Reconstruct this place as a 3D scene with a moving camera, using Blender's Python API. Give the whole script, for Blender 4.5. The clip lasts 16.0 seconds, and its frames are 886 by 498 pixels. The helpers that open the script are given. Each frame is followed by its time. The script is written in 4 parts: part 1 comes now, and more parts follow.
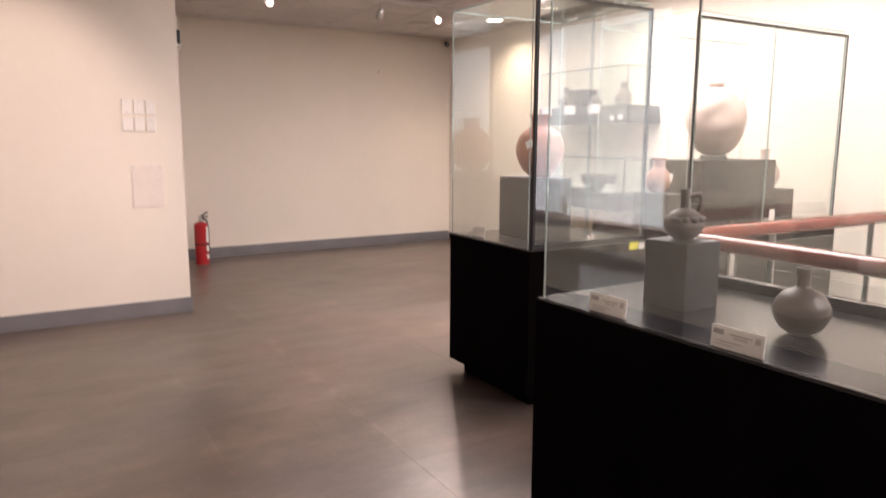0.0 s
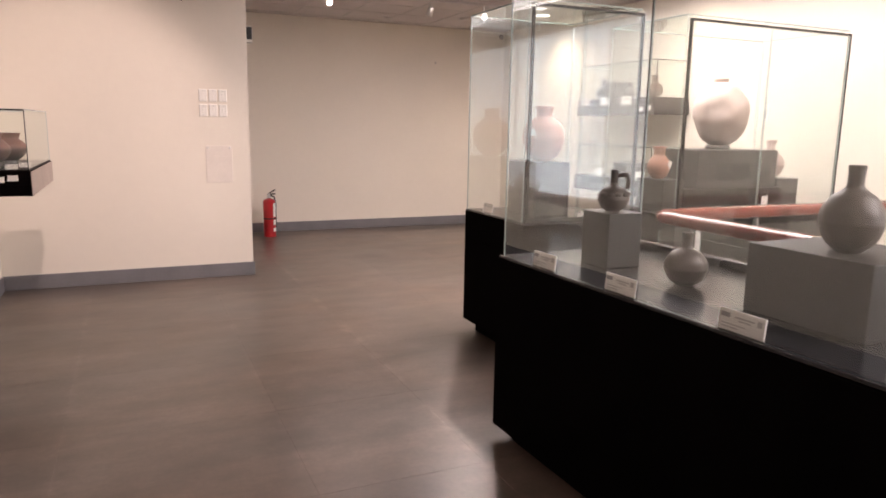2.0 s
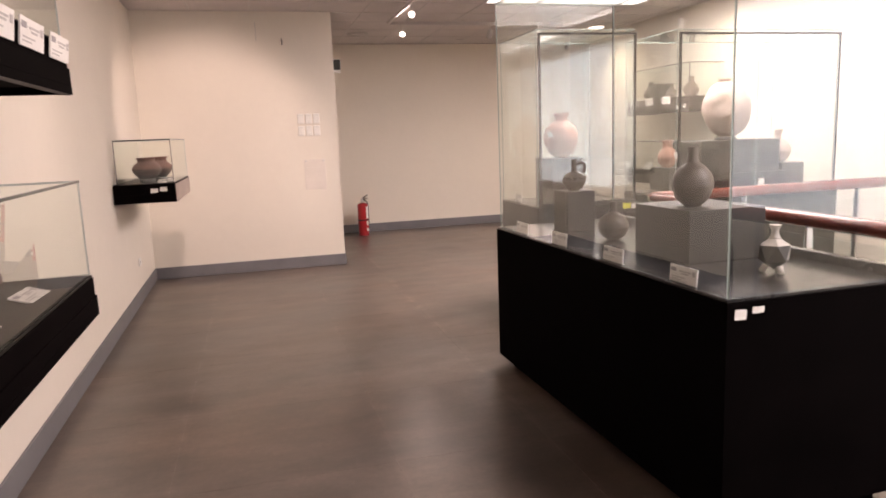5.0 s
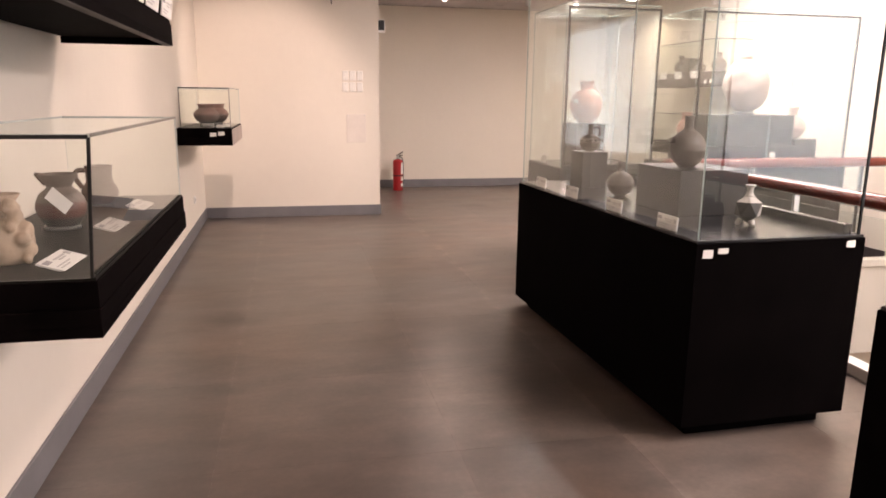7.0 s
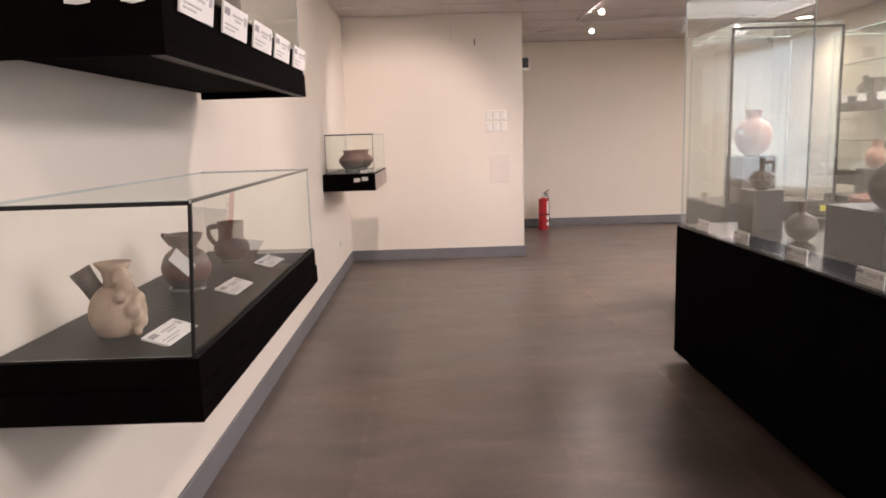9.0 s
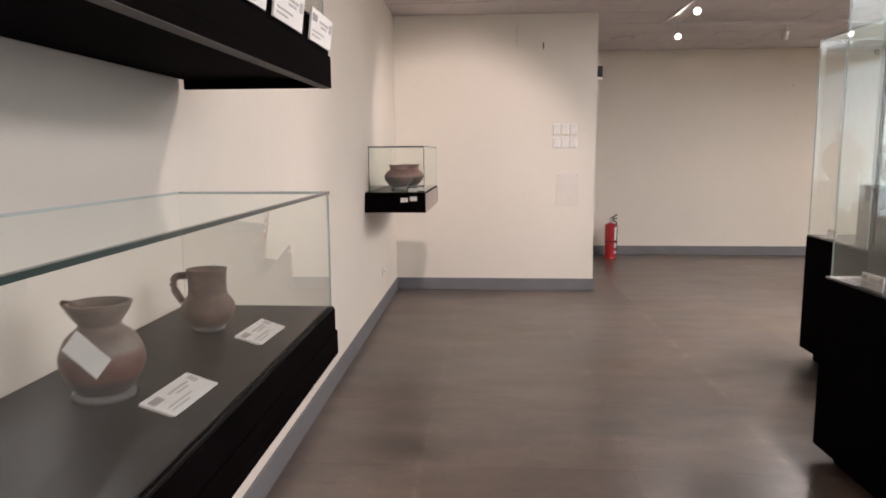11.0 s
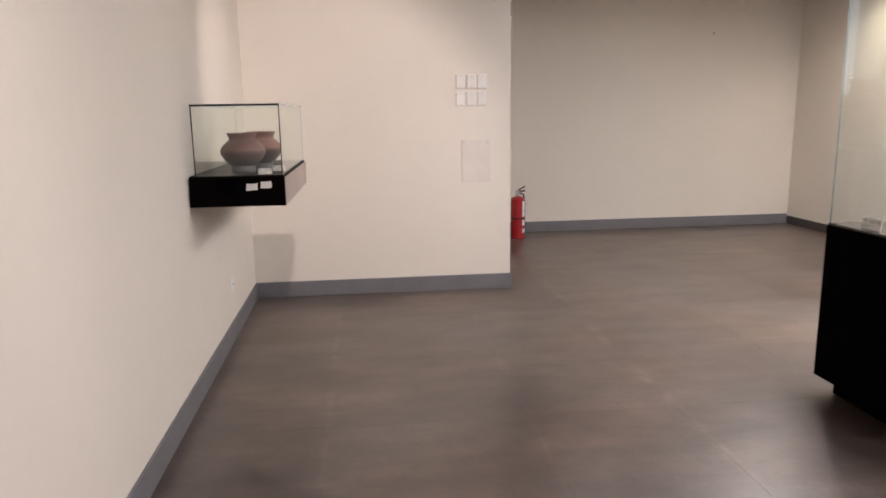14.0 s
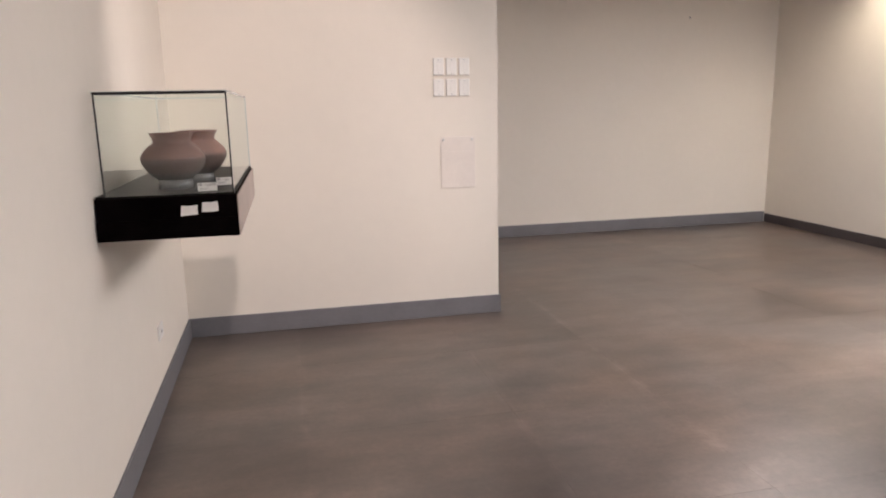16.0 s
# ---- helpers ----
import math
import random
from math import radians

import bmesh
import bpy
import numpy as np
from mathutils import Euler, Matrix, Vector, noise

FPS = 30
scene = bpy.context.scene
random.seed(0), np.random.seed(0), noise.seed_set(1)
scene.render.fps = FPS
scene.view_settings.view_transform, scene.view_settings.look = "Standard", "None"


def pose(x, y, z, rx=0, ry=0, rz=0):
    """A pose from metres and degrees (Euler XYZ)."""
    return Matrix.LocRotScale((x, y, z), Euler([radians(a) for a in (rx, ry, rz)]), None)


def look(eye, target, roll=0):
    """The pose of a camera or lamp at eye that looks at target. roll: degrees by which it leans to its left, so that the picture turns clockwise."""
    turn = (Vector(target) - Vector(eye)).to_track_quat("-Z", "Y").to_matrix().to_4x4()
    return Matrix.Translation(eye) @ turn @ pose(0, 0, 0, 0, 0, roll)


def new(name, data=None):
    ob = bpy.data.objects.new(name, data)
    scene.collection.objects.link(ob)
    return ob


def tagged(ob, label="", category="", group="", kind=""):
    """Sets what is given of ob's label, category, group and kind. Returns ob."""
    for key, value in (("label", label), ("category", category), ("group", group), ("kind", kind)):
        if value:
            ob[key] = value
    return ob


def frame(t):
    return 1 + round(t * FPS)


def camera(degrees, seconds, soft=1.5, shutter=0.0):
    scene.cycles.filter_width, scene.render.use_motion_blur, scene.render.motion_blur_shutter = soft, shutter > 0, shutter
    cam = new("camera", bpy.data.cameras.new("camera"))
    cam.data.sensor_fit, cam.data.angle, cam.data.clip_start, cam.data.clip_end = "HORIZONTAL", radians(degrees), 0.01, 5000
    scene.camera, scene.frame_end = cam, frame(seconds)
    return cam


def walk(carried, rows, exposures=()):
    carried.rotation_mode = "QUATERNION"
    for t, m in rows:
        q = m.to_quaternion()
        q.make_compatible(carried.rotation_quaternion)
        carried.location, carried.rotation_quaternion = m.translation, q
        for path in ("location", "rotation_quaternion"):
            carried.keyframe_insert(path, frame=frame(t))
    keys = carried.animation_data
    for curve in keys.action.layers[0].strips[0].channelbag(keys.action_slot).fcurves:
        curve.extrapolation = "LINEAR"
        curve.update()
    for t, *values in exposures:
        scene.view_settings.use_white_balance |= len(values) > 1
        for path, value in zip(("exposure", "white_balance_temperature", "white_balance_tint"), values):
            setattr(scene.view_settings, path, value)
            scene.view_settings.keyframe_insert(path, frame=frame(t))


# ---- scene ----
cam = camera(65.1, 16.0, 1.7, 0.5)
PATH = [
    (0, (0.298, 0.374, 1.477), (1.304, 2.074, 1.167), 0.2),
    (0.5, (0.337, 0.239, 1.496), (1.291, 1.984, 1.287), -2.3),
    (1, (0.42, 0.011, 1.478), (1.262, 1.799, 1.176), -0.5),
    (1.5, (0.434, -0.185, 1.494), (1.244, 1.624, 1.226), -0.7),
    (2, (0.357, -0.412, 1.482), (1.163, 1.385, 1.135), 1.0),
    (2.5, (0.344, -0.599, 1.507), (1.117, 1.223, 1.223), -0.6),
    (3, (0.394, -0.857, 1.482), (1.155, 0.97, 1.19), -2.0),
    (3.5, (0.424, -1.098, 1.495), (1.111, 0.755, 1.188), -1.8),
    (6, (0.456, -2.084, 1.475), (0.894, -0.162, 1.136), -1.9),
    (6.5, (0.375, -2.226, 1.471), (0.785, -0.308, 1.079), -0.8),
    (7, (0.332, -2.29, 1.461), (0.746, -0.38, 1.039), 0.6),
    (7.5, (0.332, -2.293, 1.465), (0.748, -0.38, 1.056), 0.7),
    (8, (0.343, -2.255, 1.47), (0.663, -0.318, 1.086), -0.5),
    (8.5, (0.388, -2.123, 1.484), (0.52, -0.151, 1.174), -1.2),
    (9, (0.409, -1.984, 1.489), (0.406, -0.009, 1.171), -1.8),
    (11.5, (0.276, -0.667, 1.477), (0.134, 1.31, 1.21), -0.2),
    (12, (0.255, -0.359, 1.469), (0.228, 1.612, 1.127), 0.0),
    (12.5, (0.275, -0.086, 1.468), (0.054, 1.876, 1.149), -1.6),
    (13, (0.285, 0.215, 1.463), (0.184, 2.176, 1.084), -1.9),
    (13.5, (0.228, 0.555, 1.467), (0.42, 2.522, 1.157), -0.9),
    (14, (0.215, 0.814, 1.475), (0.426, 2.766, 1.094), -0.9),
    (14.5, (0.149, 1.12, 1.463), (0.101, 3.096, 1.157), -1.6),
    (15, (0.133, 1.345, 1.477), (0.103, 3.316, 1.14), -1.2),
    (15.5, (0.049, 1.62, 1.463), (0.317, 3.575, 1.135), -0.7),
    (16, (-0.019, 1.868, 1.469), (0.4, 3.781, 1.068), -1.2),
]
EXPOSURES = [(0, .78, 6600, 24), (.5, .46, 6600, 24), (1, .48, 6600, 24), (1.5, .64, 6600, 24), (3.5, .64, 6600, 25), (6, .70, 6950, 25), (7, .78, 6950, 25), (8, .76, 6950, 26), (8.5, .86, 6850, 24), (9, .66, 6400, 20),
             (11.5, .42, 6030, 14), (12, .28, 6200, 18), (12.5, .30, 6350, 21), (13, .34, 6000, 15), (13.5, .50, 6020, 16), (14, .50, 6000, 15), (16, .58, 5980, 15)]
walk(cam, [(t, look(eye, target, roll)) for t, eye, target, roll in PATH], EXPOSURES)

# ---- world and large lights ----
world = bpy.data.worlds.new("world")
scene.world = world
world.use_nodes = True
world.node_tree.nodes["Background"].inputs[0].default_value = (0.5, 0.55, 0.6, 1)
world.node_tree.nodes["Background"].inputs[1].default_value = 0.02

scene.cycles.caustics_reflective = False

CEIL = 2.92
XL, XR = -0.728, 5.685          # left and right walls
YF, YP = 9.30, 6.54           # far wall, front of the projecting wall
XP = 1.41                     # right end of the projecting wall
YB = -6.5                     # wall behind
XV, YV = 3.33, 2.97           # edge of the open well


def area(name, x, y, z, sx, sy, watts, colour):
    d = bpy.data.lights.new(name, "AREA")
    d.shape, d.size, d.size_y, d.energy, d.color = "RECTANGLE", sx, sy, watts, colour
    o = new(name, d)
    o.location = (x, y, z)
    return tagged(o, kind="structure")


def spot(name, eye, target, watts, angle, colour=(1.0, 0.80, 0.60), blend=0.45, radius=0.05):
    d = bpy.data.lights.new(name, "SPOT")
    d.energy, d.spot_size, d.spot_blend, d.color, d.shadow_soft_size = watts, radians(angle), blend, colour, radius
    o = new(name, d)
    o.matrix_world = look(eye, target)
    return o


DAY = (1.0, 0.912, 0.84)
# First sits under the ceiling panels; the other two are unseen added fill.
area("panel_light", 4.02, 4.4, CEIL - 0.04, 1.9, 3.1, 128, DAY)
area("panel_light", 4.02, -1.0, CEIL - 0.04, 1.9, 2.9, 150, DAY)
area("panel_light", 1.2, -4.6, CEIL - 0.04, 1.8, 1.2, 28, DAY)

# ---- materials ----


def mat(name, colour, rough=0.5, metal=0.0, spec=0.5, vary=0.0, scale=3.0, bump=0.0, bscale=60.0, coat=0.0, piece=0.0, stain=None, amount=0.0, world_space=False, ior=1.5):
    m = bpy.data.materials.new(name)
    m.use_nodes = True
    nt = m.node_tree
    b = nt.nodes["Principled BSDF"]
    b.inputs["Base Color"].default_value = (*colour, 1)
    b.inputs["Roughness"].default_value = rough
    b.inputs["Metallic"].default_value = metal
    b.inputs["Specular IOR Level"].default_value = spec
    b.inputs["IOR"].default_value = ior
    b.inputs["Coat Weight"].default_value = coat
    tc = nt.nodes.new("ShaderNodeTexCoord")
    place = nt.nodes.new("ShaderNodeNewGeometry").outputs["Position"] if world_space else tc.outputs["Object"]
    if vary or piece:
        n1 = nt.nodes.new("ShaderNodeTexNoise")
        n1.inputs["Scale"].default_value, n1.inputs["Detail"].default_value = scale, 6
        n2 = nt.nodes.new("ShaderNodeTexNoise")
        n2.inputs["Scale"].default_value, n2.inputs["Detail"].default_value = scale * 11, 4
        nt.links.new(place, n1.inputs["Vector"])
        nt.links.new(place, n2.inputs["Vector"])
        add = nt.nodes.new("ShaderNodeMath")
        add.operation = "MULTIPLY_ADD"
        add.inputs[1].default_value = 0.4
        nt.links.new(n2.outputs[0], add.inputs[0])
        nt.links.new(n1.outputs[0], add.inputs[2])
        rng = nt.nodes.new("ShaderNodeMapRange")
        rng.inputs["From Min"].default_value, rng.inputs["From Max"].default_value = 0.48, 0.92
        rng.inputs["To Min"].default_value, rng.inputs["To Max"].default_value = 1 - vary, 1 + vary
        nt.links.new(add.outputs[0], rng.inputs["Value"])
        val = rng.outputs[0]
        if piece:
            oi = nt.nodes.new("ShaderNodeObjectInfo")
            r2 = nt.nodes.new("ShaderNodeMapRange")
            r2.inputs["To Min"].default_value, r2.inputs["To Max"].default_value = 1 - piece, 1 + piece
            nt.links.new(oi.outputs["Random"], r2.inputs["Value"])
            mul = nt.nodes.new("ShaderNodeMath")
            mul.operation = "MULTIPLY"
            nt.links.new(val, mul.inputs[0])
            nt.links.new(r2.outputs[0], mul.inputs[1])
            val = mul.outputs[0]
        hsv = nt.nodes.new("ShaderNodeHueSaturation")
        hsv.inputs["Color"].default_value = (*colour, 1)
        nt.links.new(val, hsv.inputs["Value"])
        col = hsv.outputs[0]
        if stain:
            n4 = nt.nodes.new("ShaderNodeTexNoise")
            n4.inputs["Scale"].default_value, n4.inputs["Detail"].default_value = scale * 1.7, 3
            mp = nt.nodes.new("ShaderNodeMapping")
            mp.inputs["Location"].default_value = (7.3, 2.1, 4.4)
            nt.links.new(place, mp.inputs["Vector"])
            nt.links.new(mp.outputs[0], n4.inputs["Vector"])
            r4 = nt.nodes.new("ShaderNodeMapRange")
            r4.inputs["From Min"].default_value, r4.inputs["From Max"].default_value = 0.48, 0.68
            r4.inputs["To Max"].default_value = amount
            nt.links.new(n4.outputs[0], r4.inputs["Value"])
            mx = nt.nodes.new("ShaderNodeMix")
            mx.data_type = "RGBA"
            mx.inputs[7].default_value = (*stain, 1)
            nt.links.new(r4.outputs[0], mx.inputs[0])
            nt.links.new(col, mx.inputs[6])
            col = mx.outputs[2]
        nt.links.new(col, b.inputs["Base Color"])
        rr = nt.nodes.new("ShaderNodeMapRange")
        rr.inputs["From Min"].default_value, rr.inputs["From Max"].default_value = 0.4, 1.0
        rr.inputs["To Min"].default_value, rr.inputs["To Max"].default_value = max(rough - 0.1 * vary, 0.02), min(rough + 0.15 * vary, 1)
        nt.links.new(add.outputs[0], rr.inputs["Value"])
        nt.links.new(rr.outputs[0], b.inputs["Roughness"])
    if bump:
        n3 = nt.nodes.new("ShaderNodeTexNoise")
        n3.inputs["Scale"].default_value, n3.inputs["Detail"].default_value = bscale, 4
        nt.links.new(place, n3.inputs["Vector"])
        bp = nt.nodes.new("ShaderNodeBump")
        bp.inputs["Strength"].default_value, bp.inputs["Distance"].default_value = bump, 0.004
        nt.links.new(n3.outputs[0], bp.inputs["Height"])
        nt.links.new(bp.outputs[0], b.inputs["Normal"])
    return m


def emit(name, colour, strength):
    m = bpy.data.materials.new(name)
    m.use_nodes = True
    b = m.node_tree.nodes["Principled BSDF"]
    b.inputs["Base Color"].default_value = (0.8, 0.8, 0.8, 1)
    b.inputs["Emission Color"].default_value = (*colour, 1)
    b.inputs["Emission Strength"].default_value = strength
    return m


def glass_mat(name, tint, base):
    """Thin pane: clear, with a gloss that grows towards grazing view."""
    m = bpy.data.materials.new(name)
    m.use_nodes = True
    nt = m.node_tree
    nt.nodes.remove(nt.nodes["Principled BSDF"])
    out = nt.nodes["Material Output"]
    lw = nt.nodes.new("ShaderNodeLayerWeight")
    lw.inputs["Blend"].default_value = 0.5
    pw = nt.nodes.new("ShaderNodeMath")
    pw.operation, pw.inputs[1].default_value = "POWER", 3.2
    nt.links.new(lw.outputs["Facing"], pw.inputs[0])
    rng = nt.nodes.new("ShaderNodeMapRange")
    rng.inputs["To Min"].default_value, rng.inputs["To Max"].default_value = base, 0.95
    nt.links.new(pw.outputs[0], rng.inputs["Value"])
    tr = nt.nodes.new("ShaderNodeBsdfTransparent")
    tr.inputs[0].default_value = (*tint, 1)
    gl = nt.nodes.new("ShaderNodeBsdfGlossy")
    gl.inputs["Roughness"].default_value = 0.015
    gl.inputs["Color"].default_value = (0.92, 0.97, 0.96, 1)
    mx = nt.nodes.new("ShaderNodeMixShader")
    nt.links.new(rng.outputs[0], mx.inputs[0])
    nt.links.new(tr.outputs[0], mx.inputs[1])
    nt.links.new(gl.outputs[0], mx.inputs[2])
    nt.links.new(mx.outputs[0], out.inputs[0])
    return m


def floor_mat(name):
    """Worn vinyl board: faintly streaked, scuffs, pale rubbed seams."""
    m = bpy.data.materials.new(name)
    m.use_nodes = True
    nt = m.node_tree
    b = nt.nodes["Principled BSDF"]
    link = nt.links.new

    def node(kind, **inputs):
        n = nt.nodes.new(kind)
        for k, v in inputs.items():
            n.inputs[k.replace("_", " ")].default_value = v
        return n

    def calc(op, x, y):
        n = nt.nodes.new("ShaderNodeMath")
        n.operation = op
        for i, q in ((0, x), (1, y)):
            if isinstance(q, (int, float)):
                n.inputs[i].default_value = q
            else:
                link(q, n.inputs[i])
        return n.outputs[0]

    def ramp(x, a0, a1, b0, b1):
        n = node("ShaderNodeMapRange", From_Min=a0, From_Max=a1, To_Min=b0, To_Max=b1)
        link(x, n.inputs["Value"])
        return n.outputs[0]

    def cloud(vec, scale, detail, rough=0.5):
        n = node("ShaderNodeTexNoise", Scale=scale, Detail=detail, Roughness=rough)
        link(vec, n.inputs["Vector"])
        return n.outputs[0]

    pos = node("ShaderNodeNewGeometry").outputs["Position"]
    rnd = node("ShaderNodeObjectInfo").outputs["Random"]
    stretch = node("ShaderNodeMapping", Scale=(1.0, 2.4, 1.0))
    link(pos, stretch.inputs["Vector"])
    broad = cloud(pos, 0.9, 5, 0.6)
    streak = cloud(stretch.outputs[0], 1.5, 6, 0.62)
    fine = cloud(pos, 38.0, 4, 0.6)
    mid = cloud(pos, 5.0, 5, 0.6)
    val = calc("MULTIPLY", ramp(broad, .34, .66, .64, 1.34), ramp(streak, .32, .68, .72, 1.28))
    val = calc("MULTIPLY", val, ramp(mid, .3, .7, .90, 1.10))
    val = calc("MULTIPLY", val, ramp(fine, .3, .7, .90, 1.10))
    val = calc("MULTIPLY", val, ramp(rnd, 0, 1, .90, 1.10))
    sep = nt.nodes.new("ShaderNodeSeparateXYZ")
    link(pos, sep.inputs[0])
    for at, width, gain in ((1.735, .05, .40), (-.02, .035, .25), (.98, .03, .22)):
        near = ramp(calc("ABSOLUTE", calc("SUBTRACT", sep.outputs[0], at), 0), 0, width, 1, 0)
        worn = calc("MULTIPLY", near, ramp(mid, .42, .62, 0, gain))
        val = calc("MULTIPLY", val, calc("ADD", worn, 1.0))
    hsv = node("ShaderNodeHueSaturation")
    tone = nt.nodes.new("ShaderNodeMix")
    tone.data_type = "RGBA"
    tone.inputs[6].default_value = (0.117, 0.084, 0.066, 1)
    tone.inputs[7].default_value = (0.106, 0.086, 0.075, 1)
    shift = node("ShaderNodeMapping", Location=(5.0, 3.0, 1.0))
    link(pos, shift.inputs["Vector"])
    link(ramp(cloud(shift.outputs[0], 1.1, 4), .36, .64, 0, 1), tone.inputs[0])
    link(tone.outputs[2], hsv.inputs["Color"])
    link(val, hsv.inputs["Value"])
    link(hsv.outputs[0], b.inputs["Base Color"])
    link(ramp(broad, .3, .7, .28, .42), b.inputs["Roughness"])
    b.inputs["Specular IOR Level"].default_value = 0.9
    bp = node("ShaderNodeBump", Strength=.05, Distance=.004)
    link(fine, bp.inputs["Height"])
    link(bp.outputs[0], b.inputs["Normal"])
    return m


def banded_clay(name, low, belly, top, z0, z1):
    """Slip-painted pot: a darker foot, a reddish belly band and a pale shoulder."""
    m = mat(name, belly, 0.5, vary=0.30, scale=9, bump=0.4, bscale=70)
    nt = m.node_tree
    sep = nt.nodes.new("ShaderNodeSeparateXYZ")
    tc = nt.nodes.new("ShaderNodeTexCoord")
    nt.links.new(tc.outputs["Object"], sep.inputs[0])
    rg = nt.nodes.new("ShaderNodeMapRange")
    rg.inputs["From Min"].default_value, rg.inputs["From Max"].default_value = z0, z1
    nt.links.new(sep.outputs[2], rg.inputs["Value"])
    cr = nt.nodes.new("ShaderNodeValToRGB")
    e = cr.color_ramp.elements
    e[0].position, e[0].color = 0.16, (*low, 1)
    e[1].position, e[1].color = 0.72, (*top, 1)
    for p, c in ((0.24, belly), (0.46, belly), (0.52, top)):
        e.new(p).color = (*c, 1)
    nt.links.new(rg.outputs[0], cr.inputs[0])
    nt.links.new(cr.outputs[0], [n for n in nt.nodes if n.bl_idname == "ShaderNodeHueSaturation"][0].inputs["Color"])
    return m


WALL = mat("cream_wall_paint", (0.76, 0.705, 0.625), 0.75, vary=0.022, scale=1.3, bump=0.06, bscale=140, spec=0.25)
BASEB = mat("grey_vinyl_baseboard", (0.165, 0.162, 0.172), 0.5, vary=0.10, scale=4, bump=0.05)
BASED = mat("dark_vinyl_baseboard", (0.06, 0.05, 0.052), 0.5, vary=0.10, scale=4)
FLOOR = floor_mat("grey_brown_vinyl_tile")
JOINT = mat("floor_joint", (0.105, 0.080, 0.068), 0.4, vary=0.3, scale=1.15, world_space=True)
LOWER = mat("lower_floor", (0.24, 0.19, 0.15), 0.5, vary=0.15, scale=2)
CEILM = mat("ceiling_board", (0.62, 0.58, 0.57), 0.85, vary=0.05, scale=2, bump=0.5, bscale=180, spec=0.15)
CGRID = mat("ceiling_grid_metal", (0.55, 0.52, 0.51), 0.45, vary=0.05)
BLACK = mat("black_laminate", (0.0026, 0.0019, 0.0020), 0.75, vary=0.35, scale=5, bump=0.03, spec=0.15, ior=1.12)
TRAYB = mat("dark_wenge_laminate", (0.0034, 0.0023, 0.0024), 0.75, vary=0.5, scale=7, bump=0.05, spec=0.15, ior=1.12)
# Grey of the tray's lower edge holds bounce light from the floor.
LIPLIT = mat("bounce_lit_board_edge", (0.13, 0.115, 0.11), 0.7, vary=0.25, scale=9)
DECKW = mat("matt_black_display_board", (0.0062, 0.0055, 0.0046), 0.45, vary=0.25, scale=4, spec=0.3, ior=1.3)
DECK = mat("charcoal_display_board", (0.013, 0.0132, 0.0148), 0.22, vary=0.06, scale=3, spec=0.4)
PED = mat("grey_painted_plinth", (0.0095, 0.0083, 0.0072), 0.55, vary=0.12, scale=4, bump=0.08)
TRIM = mat("black_sealant_trim", (0.007, 0.0075, 0.0075), 0.45, vary=0.1, spec=0.3)
EDGE = mat("green_glass_edge", (0.34, 0.42, 0.39), 0.12, vary=0.1, spec=0.8)
# Lit side of a black tray: the spot's light is in this brown.
SIDEP = mat("spot_lit_side", (0.40, 0.33, 0.29), 0.5, vary=0.12, scale=5)
TRIM2 = mat("dark_green_glass_edge", (0.035, 0.055, 0.05), 0.15, vary=0.1)
EDGE2 = mat("pale_glass_edge", (0.58, 0.62, 0.59), 0.12, vary=0.1, spec=0.8)
GLASS = glass_mat("case_glass", (0.965, 0.985, 0.975), 0.08)
GLASSW = glass_mat("clean_case_glass", (0.965, 0.985, 0.965), 0.068)
RAILG = glass_mat("balustrade_glass", (0.95, 0.975, 0.965), 0.06)
RAILM = mat("red_brown_lacquered_wood", (0.17, 0.026, 0.016), 0.22, vary=0.22, scale=6, coat=0.3)
STEEL = mat("brushed_steel", (0.55, 0.55, 0.54), 0.3, metal=1.0, vary=0.08, scale=20)
WHITE = mat("white_plastic", (0.78, 0.76, 0.72), 0.4, vary=0.03)
CARD = mat("white_card", (0.82, 0.80, 0.77), 0.6, vary=0.04, scale=8)
INK = mat("grey_print", (0.52, 0.50, 0.49), 0.7, vary=0.1)
INKD = mat("dark_print", (0.36, 0.34, 0.35), 0.7, vary=0.1)
KERB = mat("white_kerb_paint", (0.75, 0.73, 0.69), 0.5, vary=0.05)
RED = mat("red_enamel", (0.40, 0.010, 0.014), 0.3, vary=0.10, scale=9, coat=0.4)
RUBBER = mat("black_rubber", (0.014, 0.014, 0.014), 0.55, vary=0.2)
LAMPW = emit("lamp_glow", (1.0, 0.86, 0.74), 14)
DOWNW = emit("downlight_glow", (1.0, 0.93, 0.8), 5)
PANELW = emit("panel_diffuser", (1.0, 0.97, 0.93), 2.2)
SKYW = emit("hazy_daylight", (0.88, 0.95, 1.0), 1.7)
YELLOW = mat("yellow_sticker", (0.75, 0.72, 0.03), 0.5, vary=0.05)
CLAYG = mat("grey_burnished_clay", (0.078, 0.065, 0.053), 0.45, vary=0.30, scale=9, bump=0.35, bscale=70, stain=(0.06, 0.05, 0.045), amount=0.7)
CLAYD = mat("dark_clay", (0.070, 0.055, 0.048), 0.5, vary=0.35, scale=10, bump=0.35, bscale=80, stain=(0.16, 0.11, 0.085), amount=0.5)
CLAYT = mat("terracotta_clay", (0.46, 0.215, 0.145), 0.6, vary=0.22, scale=8, bump=0.3, bscale=70, stain=(0.38, 0.21, 0.155), amount=0.6)
CLAYP = mat("pale_pink_clay", (0.54, 0.43, 0.385), 0.65, vary=0.15, scale=7, bump=0.4, bscale=60, stain=(0.42, 0.31, 0.26), amount=0.5)
CLAYC = mat("cream_clay", (0.42, 0.315, 0.235), 0.6, vary=0.20, scale=10, bump=0.4, bscale=80, stain=(0.28, 0.20, 0.15), amount=0.5)
